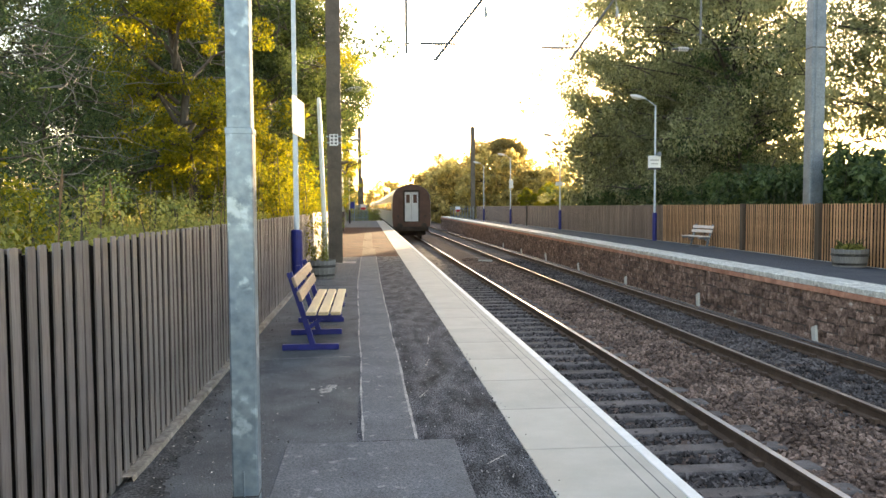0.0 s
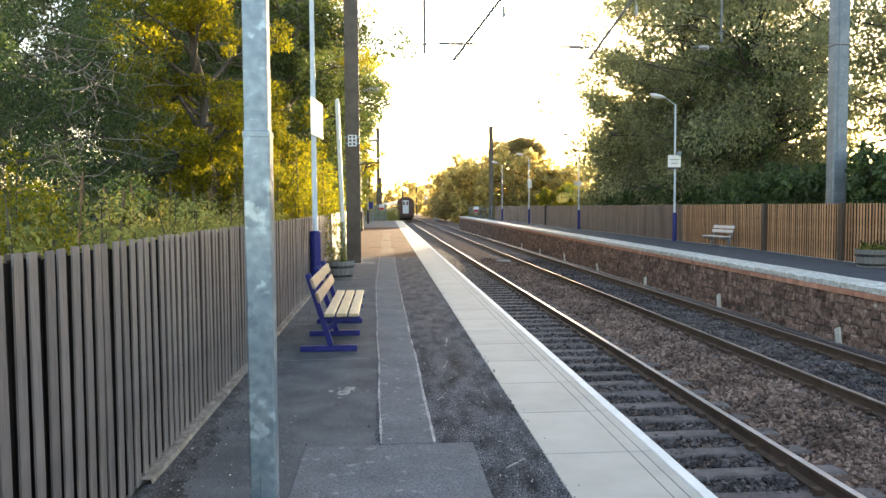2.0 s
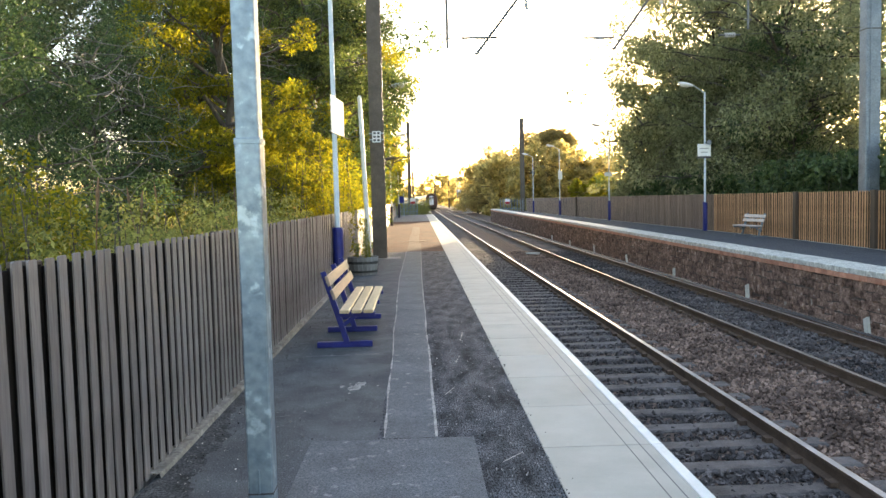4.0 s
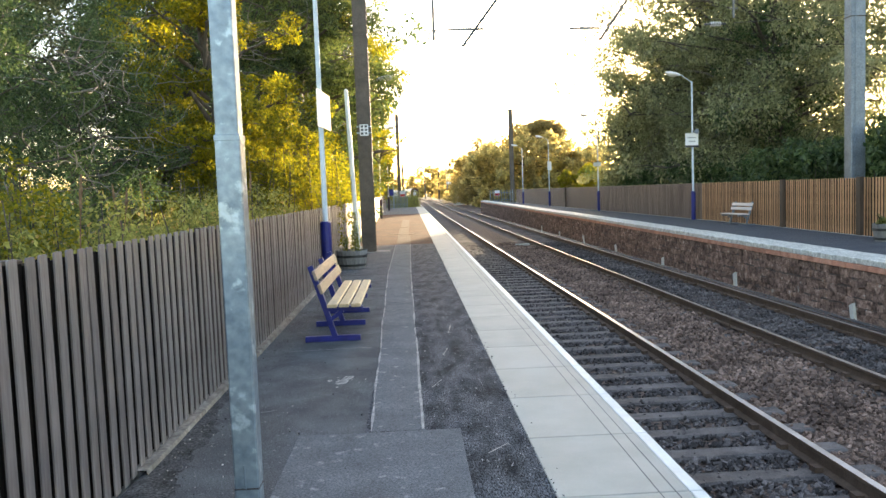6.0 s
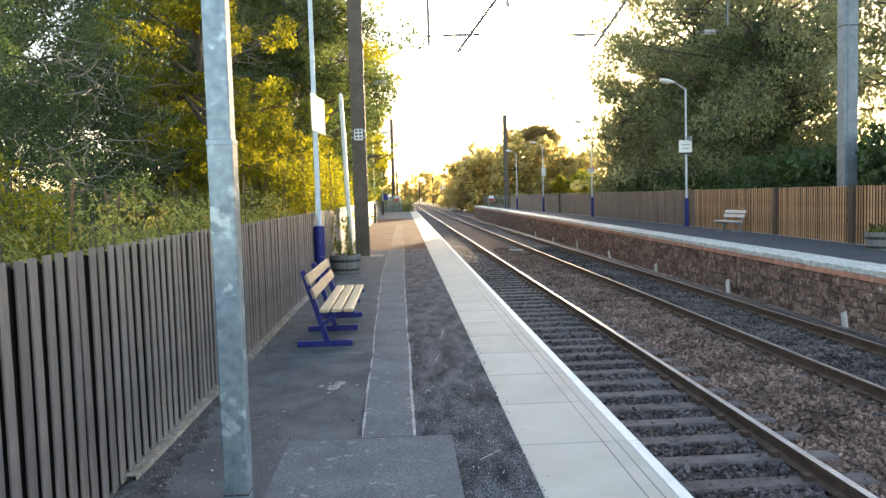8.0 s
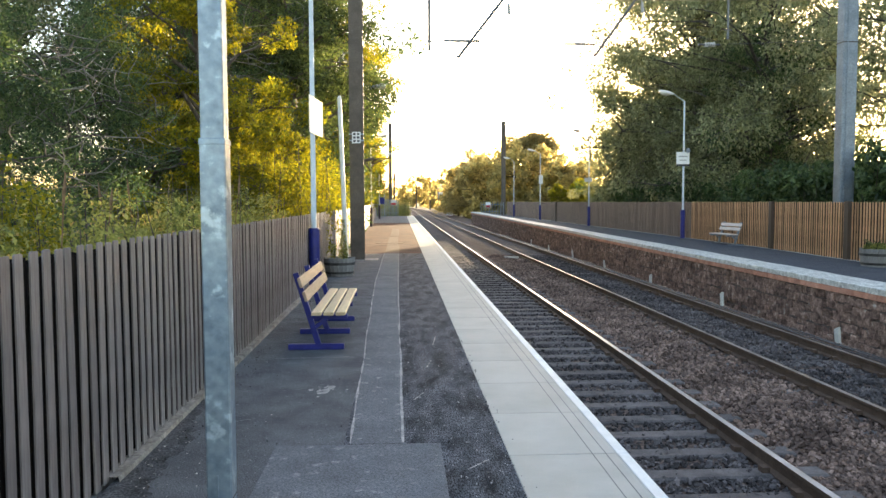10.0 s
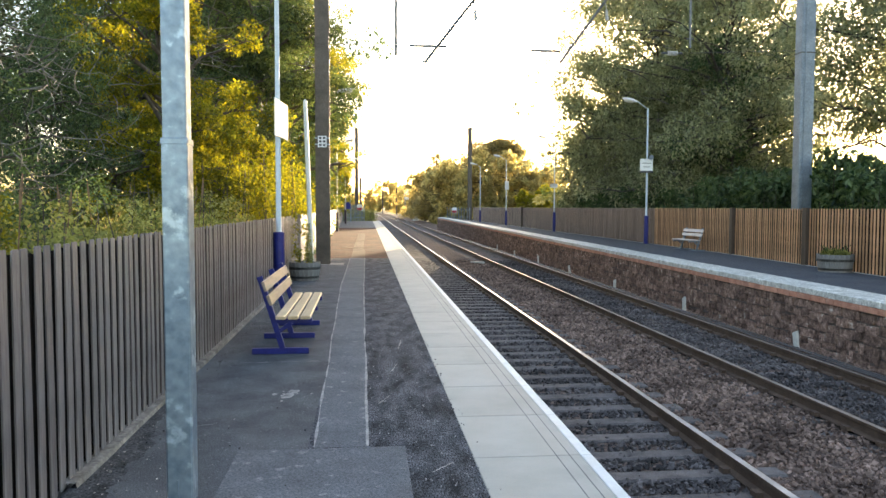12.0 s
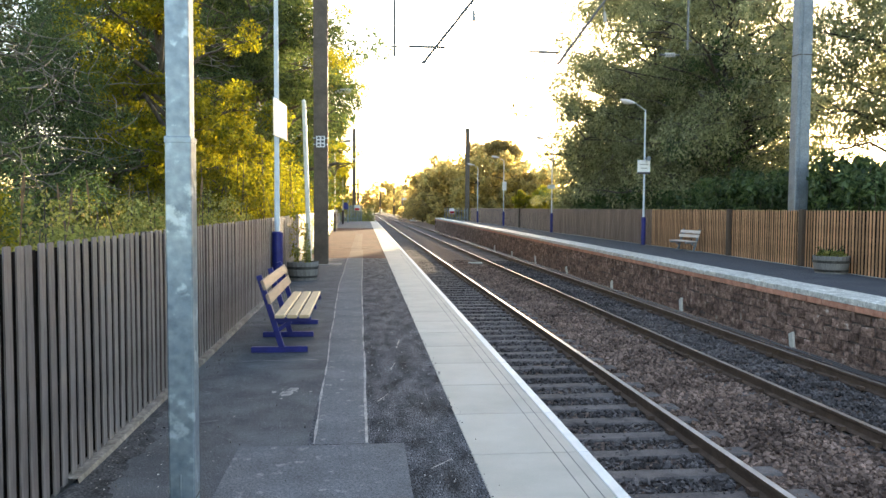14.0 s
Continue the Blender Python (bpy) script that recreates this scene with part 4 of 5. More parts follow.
# ---- posts, masts and lamps ----
def galvanised_post():
    t = thing("galvanised_post", pose(-0.683, 3.88, 0), "square galvanised steel post with a narrower upper length", "post")
    bm = box_bm(-0.058, 0.058, -0.058, 0.058, -0.1, 1.80, bevel=0.007)
    part("lower_section", bm, GALV, t)
    part("upper_section", box_bm(-0.053, 0.053, -0.053, 0.053, 1.79, 6.2, bevel=0.007), GALV, t)
    part("collar", box_bm(-0.0605, 0.0605, -0.0605, 0.0605, 1.77, 1.802, bevel=0.005), GALV, t)
    part("base_joint", box_bm(-0.0595, 0.0595, -0.0595, 0.0595, 0.128, 0.136), SIGN_DARK, t)
    bm = bmesh.new()
    rod(bm, (-0.005, -0.062, 0.135), (-0.005, -0.062, 0.25), 0.005, sides=8)
    part("hasp", bm, GALV, t, "thin steel hasp at the door")
    bm = bmesh.new()
    solid(bm, -0.09, 0.09, -0.09, 0.09, -0.02, 0.012, bevel=0.004)
    part("base_plate", bm, GALV, t)


galvanised_post()


def overhead_mast(name, x, y, w, d, h, mat, label, z=0.0, plate=False, web=True):
    """A steel column: two flanges on a web, or a boxed one."""
    t = thing(name, pose(x, y, z), label, "mast", "overhead line masts")
    bm = bmesh.new()
    if web:
        solid(bm, -w / 2, w / 2, -d / 2, -d / 2 + 0.025, 0, h, bevel=0.004)
        solid(bm, -w / 2, w / 2, d / 2 - 0.025, d / 2, 0, h, bevel=0.004)
        solid(bm, -0.012, 0.012, -d / 2 + 0.02, d / 2 - 0.02, 0, h)
    else:
        solid(bm, -w / 2, w / 2, -d / 2, d / 2, 0, h, bevel=0.03)
        solid(bm, -w / 2 + 0.1, -w / 2 + 0.13, -d / 2 - 0.02, -d / 2 + 0.02, 0, h)
    part("column", bm, mat, t)
    part("plinth", box_bm(-w / 2 - 0.12, w / 2 + 0.35, -d / 2 - 0.15, d / 2 + 0.15, -0.3, 0.012, bevel=0.01), CONCRETE, t, "pale concrete plinth")
    bm = box_bm(-w / 2 - 0.012, w / 2 + 0.012, -d / 2 - 0.012, d / 2 + 0.012, 5.6 if web else 5.9, 5.64 if web else 5.93)
    part("band", bm, MAST if web else HOOP, t)
    if plate:
        pl = part("number_plate", box_bm(-0.11, 0.11, -d / 2 - 0.03, -d / 2 - 0.018, 3.02, 3.31, bevel=0.002), SIGN_WHITE, t, "small white plate with dark marks")
        for i in range(3):
            for q in (-0.05, 0.05):
                part("mark", box_bm(q - 0.032, q + 0.032, -d / 2 - 0.034, -d / 2 - 0.0305, 3.05 + 0.09 * i, 3.105 + 0.09 * i), SIGN_DARK, pl)
        for zz in (3.08, 3.24):
            part("strap", box_bm(-w / 2 - 0.01, w / 2 + 0.01, -d / 2 - 0.016, -d / 2 - 0.004, zz, zz + 0.03), GALV, t)
    return t


overhead_mast("overhead_mast", -0.96, 20.68, 0.36, 0.36, 9.5, MAST, "tall dark brown steel mast with a white plate", plate=True)
overhead_mast("overhead_mast", 12.72, 21.7, 0.42, 0.38, 9.5, MAST_GREY, "thick grey steel mast behind the brown fence", web=False)
overhead_mast("overhead_mast", 12.75, 95, 0.5, 0.4, 12.4, MAST, "tall brown steel mast in the distance", z=-1.2)
overhead_mast("overhead_mast", -0.95, 88, 0.4, 0.36, 11.5, MAST, "tall brown steel mast beyond the platform end", z=-1.2)
for mx, my in ((11.4, 172), (-1.2, 175), (10.3, 245), (-2.0, 250), (9.6, 300)):
    overhead_mast("overhead_mast", mx + bend(my), my, 0.45, 0.4, 9.2, MAST, "slender steel mast along the distant line", z=-1.2)


def overhead_gear():
    """Registration arms and droppers under the gantry boom, in one plane across the line."""
    y = 21.5
    g = thing("overhead_gantry", pose(0, y, 0), "steel gantry boom with hanging droppers and registration arms", "gantry")
    bm = bmesh.new()
    for zz in (8.6, 9.3):
        for yy in (-0.25, 0.25):
            rod(bm, (-1.0, yy, zz), (12.6, yy, zz), 0.045, sides=6)
    for i in range(17):
        x = -1.0 + 0.8 * i
        for yy in (-0.25, 0.25):
            rod(bm, (x, yy, 8.6 if i % 2 else 9.3), (x + 0.8, yy, 9.3 if i % 2 else 8.6), 0.022, sides=6)
    part("boom", bm, MAST_GREY, g)
    for x, zb in ((0.97, 5.58), (9.2, 5.95)):
        bm = bmesh.new()
        rod(bm, (x, 0, zb), (x, 0, 8.6), 0.036, sides=8)
        solid(bm, x - 0.1, x + 0.1, -0.03, 0.03, zb + 0.24, zb + 0.27)
        part("dropper", bm, WIRE, g)
    for xt, zt, xb, zb in ((4.25, 8.6, 1.74, 5.40), (7.8, 8.6, 5.48, 5.46)):
        bm = bmesh.new()
        rod(bm, (xt, 0, zt), (xb, 0, zb), 0.036, sides=8)
        solid(bm, xb - 0.05, xb + 0.1, -0.03, 0.03, zb + 0.02, zb + 0.05)
        part("strut", bm, WIRE, g)
    for xa, xb, z in ((1.34, 2.34, 5.85), (4.66, 5.5, 5.79), (8.38, 8.98, 5.8)):
        bm = bmesh.new()
        rod(bm, (xa, 0, z), (xb, 0, z), 0.03, sides=8)
        arm = part("registration_arm", bm, WIRE, g)
        bm = bmesh.new()
        for i in range(5):
            q = (xa + xb) / 2 - 0.12 + 0.06 * i
            rod(bm, (q, 0, z), (q + 0.03, 0, z), 0.065, sides=10)
        part("insulator", bm, INSUL, arm, "ribbed grey insulator")
    for x, z in ((3.12, 6.72), (6.79, 6.8)):
        bm = bmesh.new()
        rod(bm, (x + 0.02, 0, z - 0.14), (x, 0, z + 0.14), 0.05, 0.035, sides=8)
        rod(bm, (x, 0, z + 0.1), (x - 0.05, 0, z + 0.42), 0.012, sides=6)
        part("insulator", bm, INSUL, g, "hanging bell insulator")
    wm = bmesh.new()
    rod(wm, (9.2, 0, 5.82), (12.4, 0, 5.95), 0.006, sides=5)
    part("span_wire", wm, WIRE, g)


overhead_gear()


def lamp_post(x, y, h, sleeve_h, sleeve, pole, side, head, label, arm=0.75, r=0.045):
    t = thing("platform_lamp", pose(x, y, 0), label, "lamp post", "platform lamps")
    bm = bmesh.new()
    rod(bm, (0, 0, 0), (0, 0, sleeve_h), r * 2, sides=16)
    rod(bm, (0, 0, sleeve_h), (0, 0, sleeve_h + 0.025), r * 2.15, r * 1.7, sides=16)
    part("sleeve", bm, sleeve, t, "painted lower sleeve", smooth=False)
    bm = bmesh.new()
    rod(bm, (0, 0, sleeve_h), (0, 0, h), r, r * 0.75, sides=12)
    part("pole", bm, pole, t)
    if head:
        bm = bmesh.new()
        rod(bm, (0, 0, h - 0.03), (side * arm * 0.6, 0, h + 0.28), 0.015, sides=8)
        part("bracket", bm, pole, t)
        bm = bmesh.new()
        bmesh.ops.create_uvsphere(bm, u_segments=14, v_segments=8, radius=1, matrix=Matrix.Translation((side * arm, 0, h + 0.33)) @ pose(0, 0, 0, 0, side * -12, 0) @ Matrix.Diagonal((0.33, 0.13, 0.075, 1)))
        hd = part("lantern", bm, SIGN_WHITE, t, "pale streamlined lantern")
        bm = bmesh.new()
        bmesh.ops.create_uvsphere(bm, u_segments=12, v_segments=6, radius=1, matrix=Matrix.Translation((side * (arm + 0.06), 0, h + 0.285)) @ pose(0, 0, 0, 0, side * -12, 0) @ Matrix.Diagonal((0.22, 0.1, 0.07, 1)))
        part("bowl", bm, LAMP_GLASS, hd)
    return t


def sign_board(parent, x, y, z, w, h, facing, bars=True, foot=True):
    """A white board on a post, with bars for its unreadable writing."""
    m = pose(x, y, z, 0, 0, facing)
    bm = box_bm(-w / 2, w / 2, -0.012, 0.012, -h / 2, h / 2, bevel=0.004, m=m)
    b = part("sign_board", bm, SIGN_WHITE, parent, "white station sign board")
    if foot:
        part("foot_band", box_bm(-w / 2, w / 2, -0.0155, -0.0125, -h / 2, -h / 2 + 0.14 * h, m=m), SIGN_DARK, b)
    if bars:
        for zz, ww in ((0.18, 0.34), (-0.08, 0.26)):
            part("lettering_bar", box_bm(-w * ww, w * ww, -0.0155, -0.0125, zz * h - 0.035 * h, zz * h + 0.04 * h, m=m), SIGN_GREY, b)
    return b


p1 = lamp_post(-1.33, 13.75, 6.2, 1.04, BLUE, PALE_POLE, 1, False, "pale blue pole with navy sleeve and white sign", r=0.047)
sign_board(p1, 0.05, 0.12, 2.98, 1.1, 0.62, 85, bars=False, foot=False)
lamp_post(-1.3, 27.0, 5.1, 1.1, BLUE, WHITE_POLE, 1, True, "white platform lamp post with navy sleeve")
lamp_post(-1.62, 48.0, 5.2, 1.15, DARK_SLEEVE, WHITE_POLE, 1, True, "white platform lamp post with dark sleeve")
lb = lamp_post(-1.72, 70.0, 5.4, 1.2, DARK_SLEEVE, WHITE_POLE, 1, True, "white platform lamp post with dark sleeve")
r1 = lamp_post(11.52, 31.0, 5.5, 1.13, BLUE, PALE_POLE, -1, True, "pale lamp post with navy sleeve and station sign")
sign_board(r1, -0.05, -0.06, 3.18, 0.56, 0.56, 8)
spk = bmesh.new()
rod(spk, (0.1, -0.05, 3.52), (0.1, -0.2, 3.52), 0.05, 0.1, sides=12)
rod(spk, (0.0, -0.04, 3.52), (0.1, -0.06, 3.52), 0.018, sides=8)
part("loudspeaker", spk, MAST_GREY, r1, "small grey horn loudspeaker above the sign")
r2 = lamp_post(11.6, 47.0, 5.45, 1.17, BLUE, PALE_POLE, -1, True, "pale lamp post with navy sleeve and small sign")
sign_board(r2, -0.05, -0.06, 2.80, 0.5, 0.24, 8, bars=False, foot=False)
r3 = lamp_post(11.68, 64.0, 5.4, 1.18, BLUE, PALE_POLE, -1, True, "pale lamp post with navy sleeve")
sign_board(r3, 0.05, -0.06, 3.3, 0.35, 0.7, 8, bars=False, foot=False)
lamp_post(11.7, 79.0, 5.6, 1.15, BLUE, PALE_POLE, -1, True, "pale lamp post with navy sleeve")


def white_post():
    t = thing("white_post", pose(-1.12, 17.3, 0), "slim weathered white post beside the barrel planter", "post")
    bm = bmesh.new()
    rod(bm, (0.1, 0, 0), (-0.02, 0, 3.75), 0.055, 0.045, sides=12)
    part("shaft", bm, WHITE_POLE, t)
    bm = bmesh.new()
    rod(bm, (-0.02, 0, 3.75), (-0.021, 0, 3.8), 0.05, 0.02, sides=12)
    part("cap", bm, WHITE_POLE, t)


white_post()


# ---- benches ----
def bench(m, length, label, frame_mat, plank_mat, back_mat, frames):
    """Cantilever frames on long feet, three seat planks and two back planks; it faces its +x."""
    t = thing("platform_bench", m, label, "bench", "platform benches")
    for i in range(frames):
        y = -length / 2 + 0.14 + (length - 0.28) * i / (frames - 1)
        bm = bmesh.new()
        solid(bm, -0.345, 0.225, y - 0.03, y + 0.03, 0.0, 0.06, bevel=0.006)
        part("foot", bm, frame_mat, t)
        bm = bmesh.new()
        # leaning upright from the foot to the top of the back
        for (xa, za), (xb, zb) in (((-0.035, 0.04), (-0.13, 0.36)), ((-0.13, 0.36), (-0.26, 0.78))):
            d = Vector((xb - xa, 0, zb - za))
            solid(bm, -0.028, 0.028, -0.028, 0.028, 0, d.length + 0.01, bevel=0.004, m=Matrix.Translation((xa, y, za)) @ d.to_track_quat("Z", "Y").to_matrix().to_4x4())
        part("upright", bm, frame_mat, t)
        bm = bmesh.new()
        solid(bm, -0.13, 0.26, y - 0.028, y + 0.028, 0.315, 0.365, bevel=0.005)
        for (xa, za), (xb, zb) in (((-0.07, 0.23), (0.05, 0.32)),):
            d = Vector((xb - xa, 0, zb - za))
            solid(bm, -0.02, 0.02, -0.02, 0.02, 0, d.length, m=Matrix.Translation((xa, y, za)) @ d.to_track_quat("Z", "Y").to_matrix().to_4x4())
        part("seat_bracket", bm, frame_mat, t)
    for i in range(3):
        x = -0.095 + 0.122 * i
        part("seat_plank", box_bm(x, x + 0.1, -length / 2, length / 2, 0.367, 0.402, bevel=0.006), plank_mat, t, "pale varnished plank")
    tilt = Matrix.Rotation(radians(-19), 4, "Y")
    for z in (0.56, 0.70):
        x = -0.12 - (z - 0.36) * 0.35 + 0.035
        mm = Matrix.Translation((x, 0, z)) @ tilt
        part("back_plank", box_bm(-0.015, 0.017, -length / 2, length / 2, -0.052, 0.052, bevel=0.006, m=mm), back_mat, t, "back plank, browned for shade on the near bench")
    return t


bench(pose(-0.65, 9.17, 0.0, 0, 0, 0.2), 2.2, "navy-framed bench with pale wooden planks on the platform", BLUE, PLANK, PLANK_SHADED, 3)
bench(pose(11.2, 26.1, 0.0, 0, 0, 183), 1.45, "pale plank bench on the opposite platform", MAST_GREY, PLANK_FAR, PLANK_FAR, 2)


# ---- barrel planters ----
def planter(m, r, h, kind_, label):
    t = thing("barrel_planter", m, label, "planter", "half-barrel planters")
    n = 22
    bm = bmesh.new()
    ro = [r * 0.86, r * 0.96, r]
    sec = []
    for k, z in enumerate((0, h * 0.5, h)):
        sec.append([(ro[k] * math.cos(a), ro[k] * math.sin(a), z) for a in (-math.pi / n * 0.96, math.pi / n * 0.96)])
    vs = []
    for (a, b), q in zip(sec, ro):
        ka = (q - 0.03) / q
        vs.append([bm.verts.new(p) for p in (a, b, (b[0] * ka, b[1] * ka, b[2]), (a[0] * ka, a[1] * ka, a[2]))])
    for lo, hi in zip(vs, vs[1:]):
        for i in range(4):
            bm.faces.new((lo[i], lo[(i + 1) % 4], hi[(i + 1) % 4], hi[i]))
    bm.faces.new(vs[0][::-1]), bm.faces.new(vs[-1])
    bmesh.ops.recalc_face_normals(bm, faces=bm.faces[:])
    me = mesh_of("stave", bm, BARREL)
    for i in range(n):
        piece("stave", me, t, pose(0, 0, random.uniform(-0.004, 0.004), 0, 0, 360 * i / n))
    for z0, z1, q0, q1 in ((0.14, 0.26, 0.885, 0.915), (0.62, 0.76, 0.975, 0.99)):
        bm = bmesh.new()
        rings = [[bm.verts.new(((r * q + o) * math.cos(a), (r * q + o) * math.sin(a), h * z)) for a in np.linspace(0, 2 * math.pi, 33)[:-1]] for z, q, o in ((z0, q0, 0.0), (z0, q0, 0.007), (z1, q1, 0.007), (z1, q1, 0.0))]
        for a, b in zip(rings, rings[1:]):
            for i in range(32):
                bm.faces.new((a[i], a[(i + 1) % 32], b[(i + 1) % 32], b[i]))
        part("hoop", bm, HOOP, t, "dark metal hoop")
    bm = bmesh.new()
    rod(bm, (0, 0, h - 0.09), (0, 0, h - 0.05), r * 0.95, sides=24)
    part("soil", bm, SOIL, t)
    rng = np.random.default_rng(int(r * 1000))
    if kind_ == "stalk":
        paths = [([Vector((0.08, 0, h - 0.05)), Vector((0.06, 0.02, h + 0.35)), Vector((0.1, 0, h + 0.78))], [0.012, 0.009, 0.004]),
                 ([Vector((-0.1, 0.1, h - 0.05)), Vector((-0.12, 0.1, h + 0.15)), Vector((-0.15, 0.12, h + 0.3))], [0.008, 0.006, 0.003])]
        c = [(0.07, 0.01, h + z) for z in np.arange(0.02, 0.75, 0.06)] + [(-0.13, 0.1, h + z) for z in np.arange(0, 0.3, 0.08)]
        V, F = leaves(rng, c, [0.1 - 0.004 * i for i in range(13)] + [0.07] * (len(c) - 13), 380, 0.085, 0.0, 0.28)
    else:
        paths, V, F = [], [], []
        c = [(q * math.cos(a), q * math.sin(a), h + 0.02) for a in np.arange(0, 6.28, 0.5) for q in (0.1, 0.25)]
        V, F = leaves(rng, c, [0.1] * len(c), 700, 0.11, -0.6, 0.2)
        for i in range(26):
            a, q = rng.uniform(0, 6.28), rng.uniform(0, 0.25)
            p = Vector((q * math.cos(a), q * math.sin(a), h - 0.05))
            d = Vector((math.cos(a) * rng.uniform(0.0, 0.2), math.sin(a) * rng.uniform(0, 0.2), rng.uniform(0.18, 0.34)))
            paths.append(([p, p + d * 0.6, p + d + Vector((d.x * 0.5, d.y * 0.5, -0.03))], [0.008, 0.011, 0.002]))
    ob = new("foliage", quads_mesh("foliage", V, F, LEAF_OLIVE))
    ob.parent = t
    V, F = tubes(paths, 5)
    ob = new("plant_stem", quads_mesh("plant_stem", V, F, LEAF_GREEN))
    ob.parent = t
    return t


planter(pose(-1.09, 16.25, 0), 0.32, 0.37, "stalk", "weathered half-barrel planter with a leafy tall stalk")
planter(pose(10.95, 17.2, 0), 0.40, 0.42, "clump", "weathered half-barrel planter with green bulb leaves")


# ---- gates and notices at the platform ends ----
def end_gate(x0, x1, y, h, n, label, sx):
    t = thing("end_barrier", pose(x0, y, 0), label, "gate", "barriers at the platform ends")
    me = mesh_of("pale", box_bm(-0.03, 0.03, -0.012, 0.012, 0.02, h, bevel=0.004), GALV)
    for i in range(n):
        piece("pale", me, t, pose((x1 - x0) * i / (n - 1), 0, 0))
    for z in (0.35, h - 0.3):
        part("bar", box_bm(0, x1 - x0, 0.014, 0.05, z, z + 0.05, bevel=0.004), GALV, t)
    b = part("notice", box_bm(sx, sx + 0.55, -0.04, -0.018, h - 0.6, h - 0.02, bevel=0.004), SIGN_WHITE, t, "red and white warning notice")
    part("red_panel", box_bm(sx + 0.03, sx + 0.52, -0.045, -0.0415, h - 0.58, h - 0.34), SIGN_RED, b)
    return t


end_gate(-2.3, -0.1, 81.5, 1.75, 16, "grey steel barrier with a red and white notice", 1.45)
end_gate(9.1, 11.6, 86.3, 1.45, 9, "grey steel barrier with a notice", 0.5)


def notice_post():
    t = thing("notice_post", pose(-1.85, 76, 0), "grey posts with a small blue notice", "sign")
    for x in (0, 0.45):
        bm = bmesh.new()
        rod(bm, (x, 0, 0), (x, 0, 2.2), 0.04, sides=8)
        part("post", bm, GALV, t)
    part("notice", box_bm(-0.02, 0.47, -0.06, -0.045, 1.3, 1.95, bevel=0.004), BLUE, t, "blue notice panel")


notice_post()


# ---- lineside bits ----
def marker(x, y, h, lean):
    t = thing("marker_post", pose(x, y, -1.06, 0, lean, 0), "short pale wooden marker against the platform wall", "marker", "markers along the wall")
    bm = box_bm(-0.028, 0.028, -0.062, 0.062, -0.05, h, bevel=0.006)
    for v in bm.verts:
        if v.co.z > h - 0.02 and v.co.y > 0:
            v.co.z -= 0.05
    part("board", bm, WHITE_POLE, t)


def lineside_cable(x, sag):
    V, F = tubes([([Vector((x + 0.06 * noise.noise(Vector((sag, y * 0.5, 0))), y, -1.0 + 0.02 * noise.noise(Vector((y, sag, 1))))) for y in np.arange(4, 60, 0.6)], [0.014] * len(np.arange(4, 60, 0.6)))], 5)
    ob = new("lineside_cable", quads_mesh("lineside_cable", V, F, SIGN_DARK))
    tagged(ob, "thin dark cable lying along the wall foot", "cable", "lineside cables")


for cx_, cs_ in ((7.62, 1.0), (7.72, 5.0), (7.8, 9.0)):
    lineside_cable(cx_, cs_)
for i, y in enumerate((8.8, 13.5, 18.5, 23.9, 29.3, 34.8, 40.5, 46)):
    marker(7.91, y, 0.3 + 0.04 * (i % 3), -9 + 3 * (i % 4))
tagged(part("concrete_marker", box_bm(4.86, 5.5, 35.1, 35.3, -1.08, -0.98, bevel=0.02), SLAB), "pale concrete block lying between the tracks", "block")


def signal_cabinet(x, y):
    t = thing("lineside_cabinet", pose(x, y, -1.2), "white lineside equipment cabinet with railings", "cabinet")
    part("body", box_bm(-0.6, 0.5, -0.4, 0.4, 0.1, 1.7, bevel=0.02), SIGN_WHITE, t)
    part("roof", box_bm(-0.65, 0.55, -0.45, 0.45, 1.7, 1.78, bevel=0.02), GALV, t)
    for q in (-0.9, 0.9, 1.3):
        part("rail_post", box_bm(q - 0.04, q + 0.04, -0.9, -0.82, 0, 1.5), GALV, t)


signal_cabinet(9.4, 146)


def signal_post(x, y):
    t = thing("signal_post", pose(x, y, -1.2), "tall grey signal post with a pale plate", "signal")
    bm = bmesh.new()
    rod(bm, (0, 0, 0), (0, 0, 8.6), 0.16, 0.12, sides=10)
    part("post", bm, MAST_GREY, t)
    part("plate", box_bm(-0.2, 1.0, -0.1, 0.0, 4.6, 7.6, bevel=0.02), SIGN_WHITE, t)


signal_post(10.2, 205)


# ---- the train ----
COACH = 21.5
PROFILE = [(-1.33, 0.05), (-1.37, 0.75), (-1.36, 1.65), (-1.30, 2.25), (-1.12, 2.6), (-0.8, 2.83), (-0.4, 2.97), (0, 3.02)]
PROFILE += [(-x, z) for x, z in PROFILE[-2::-1]]


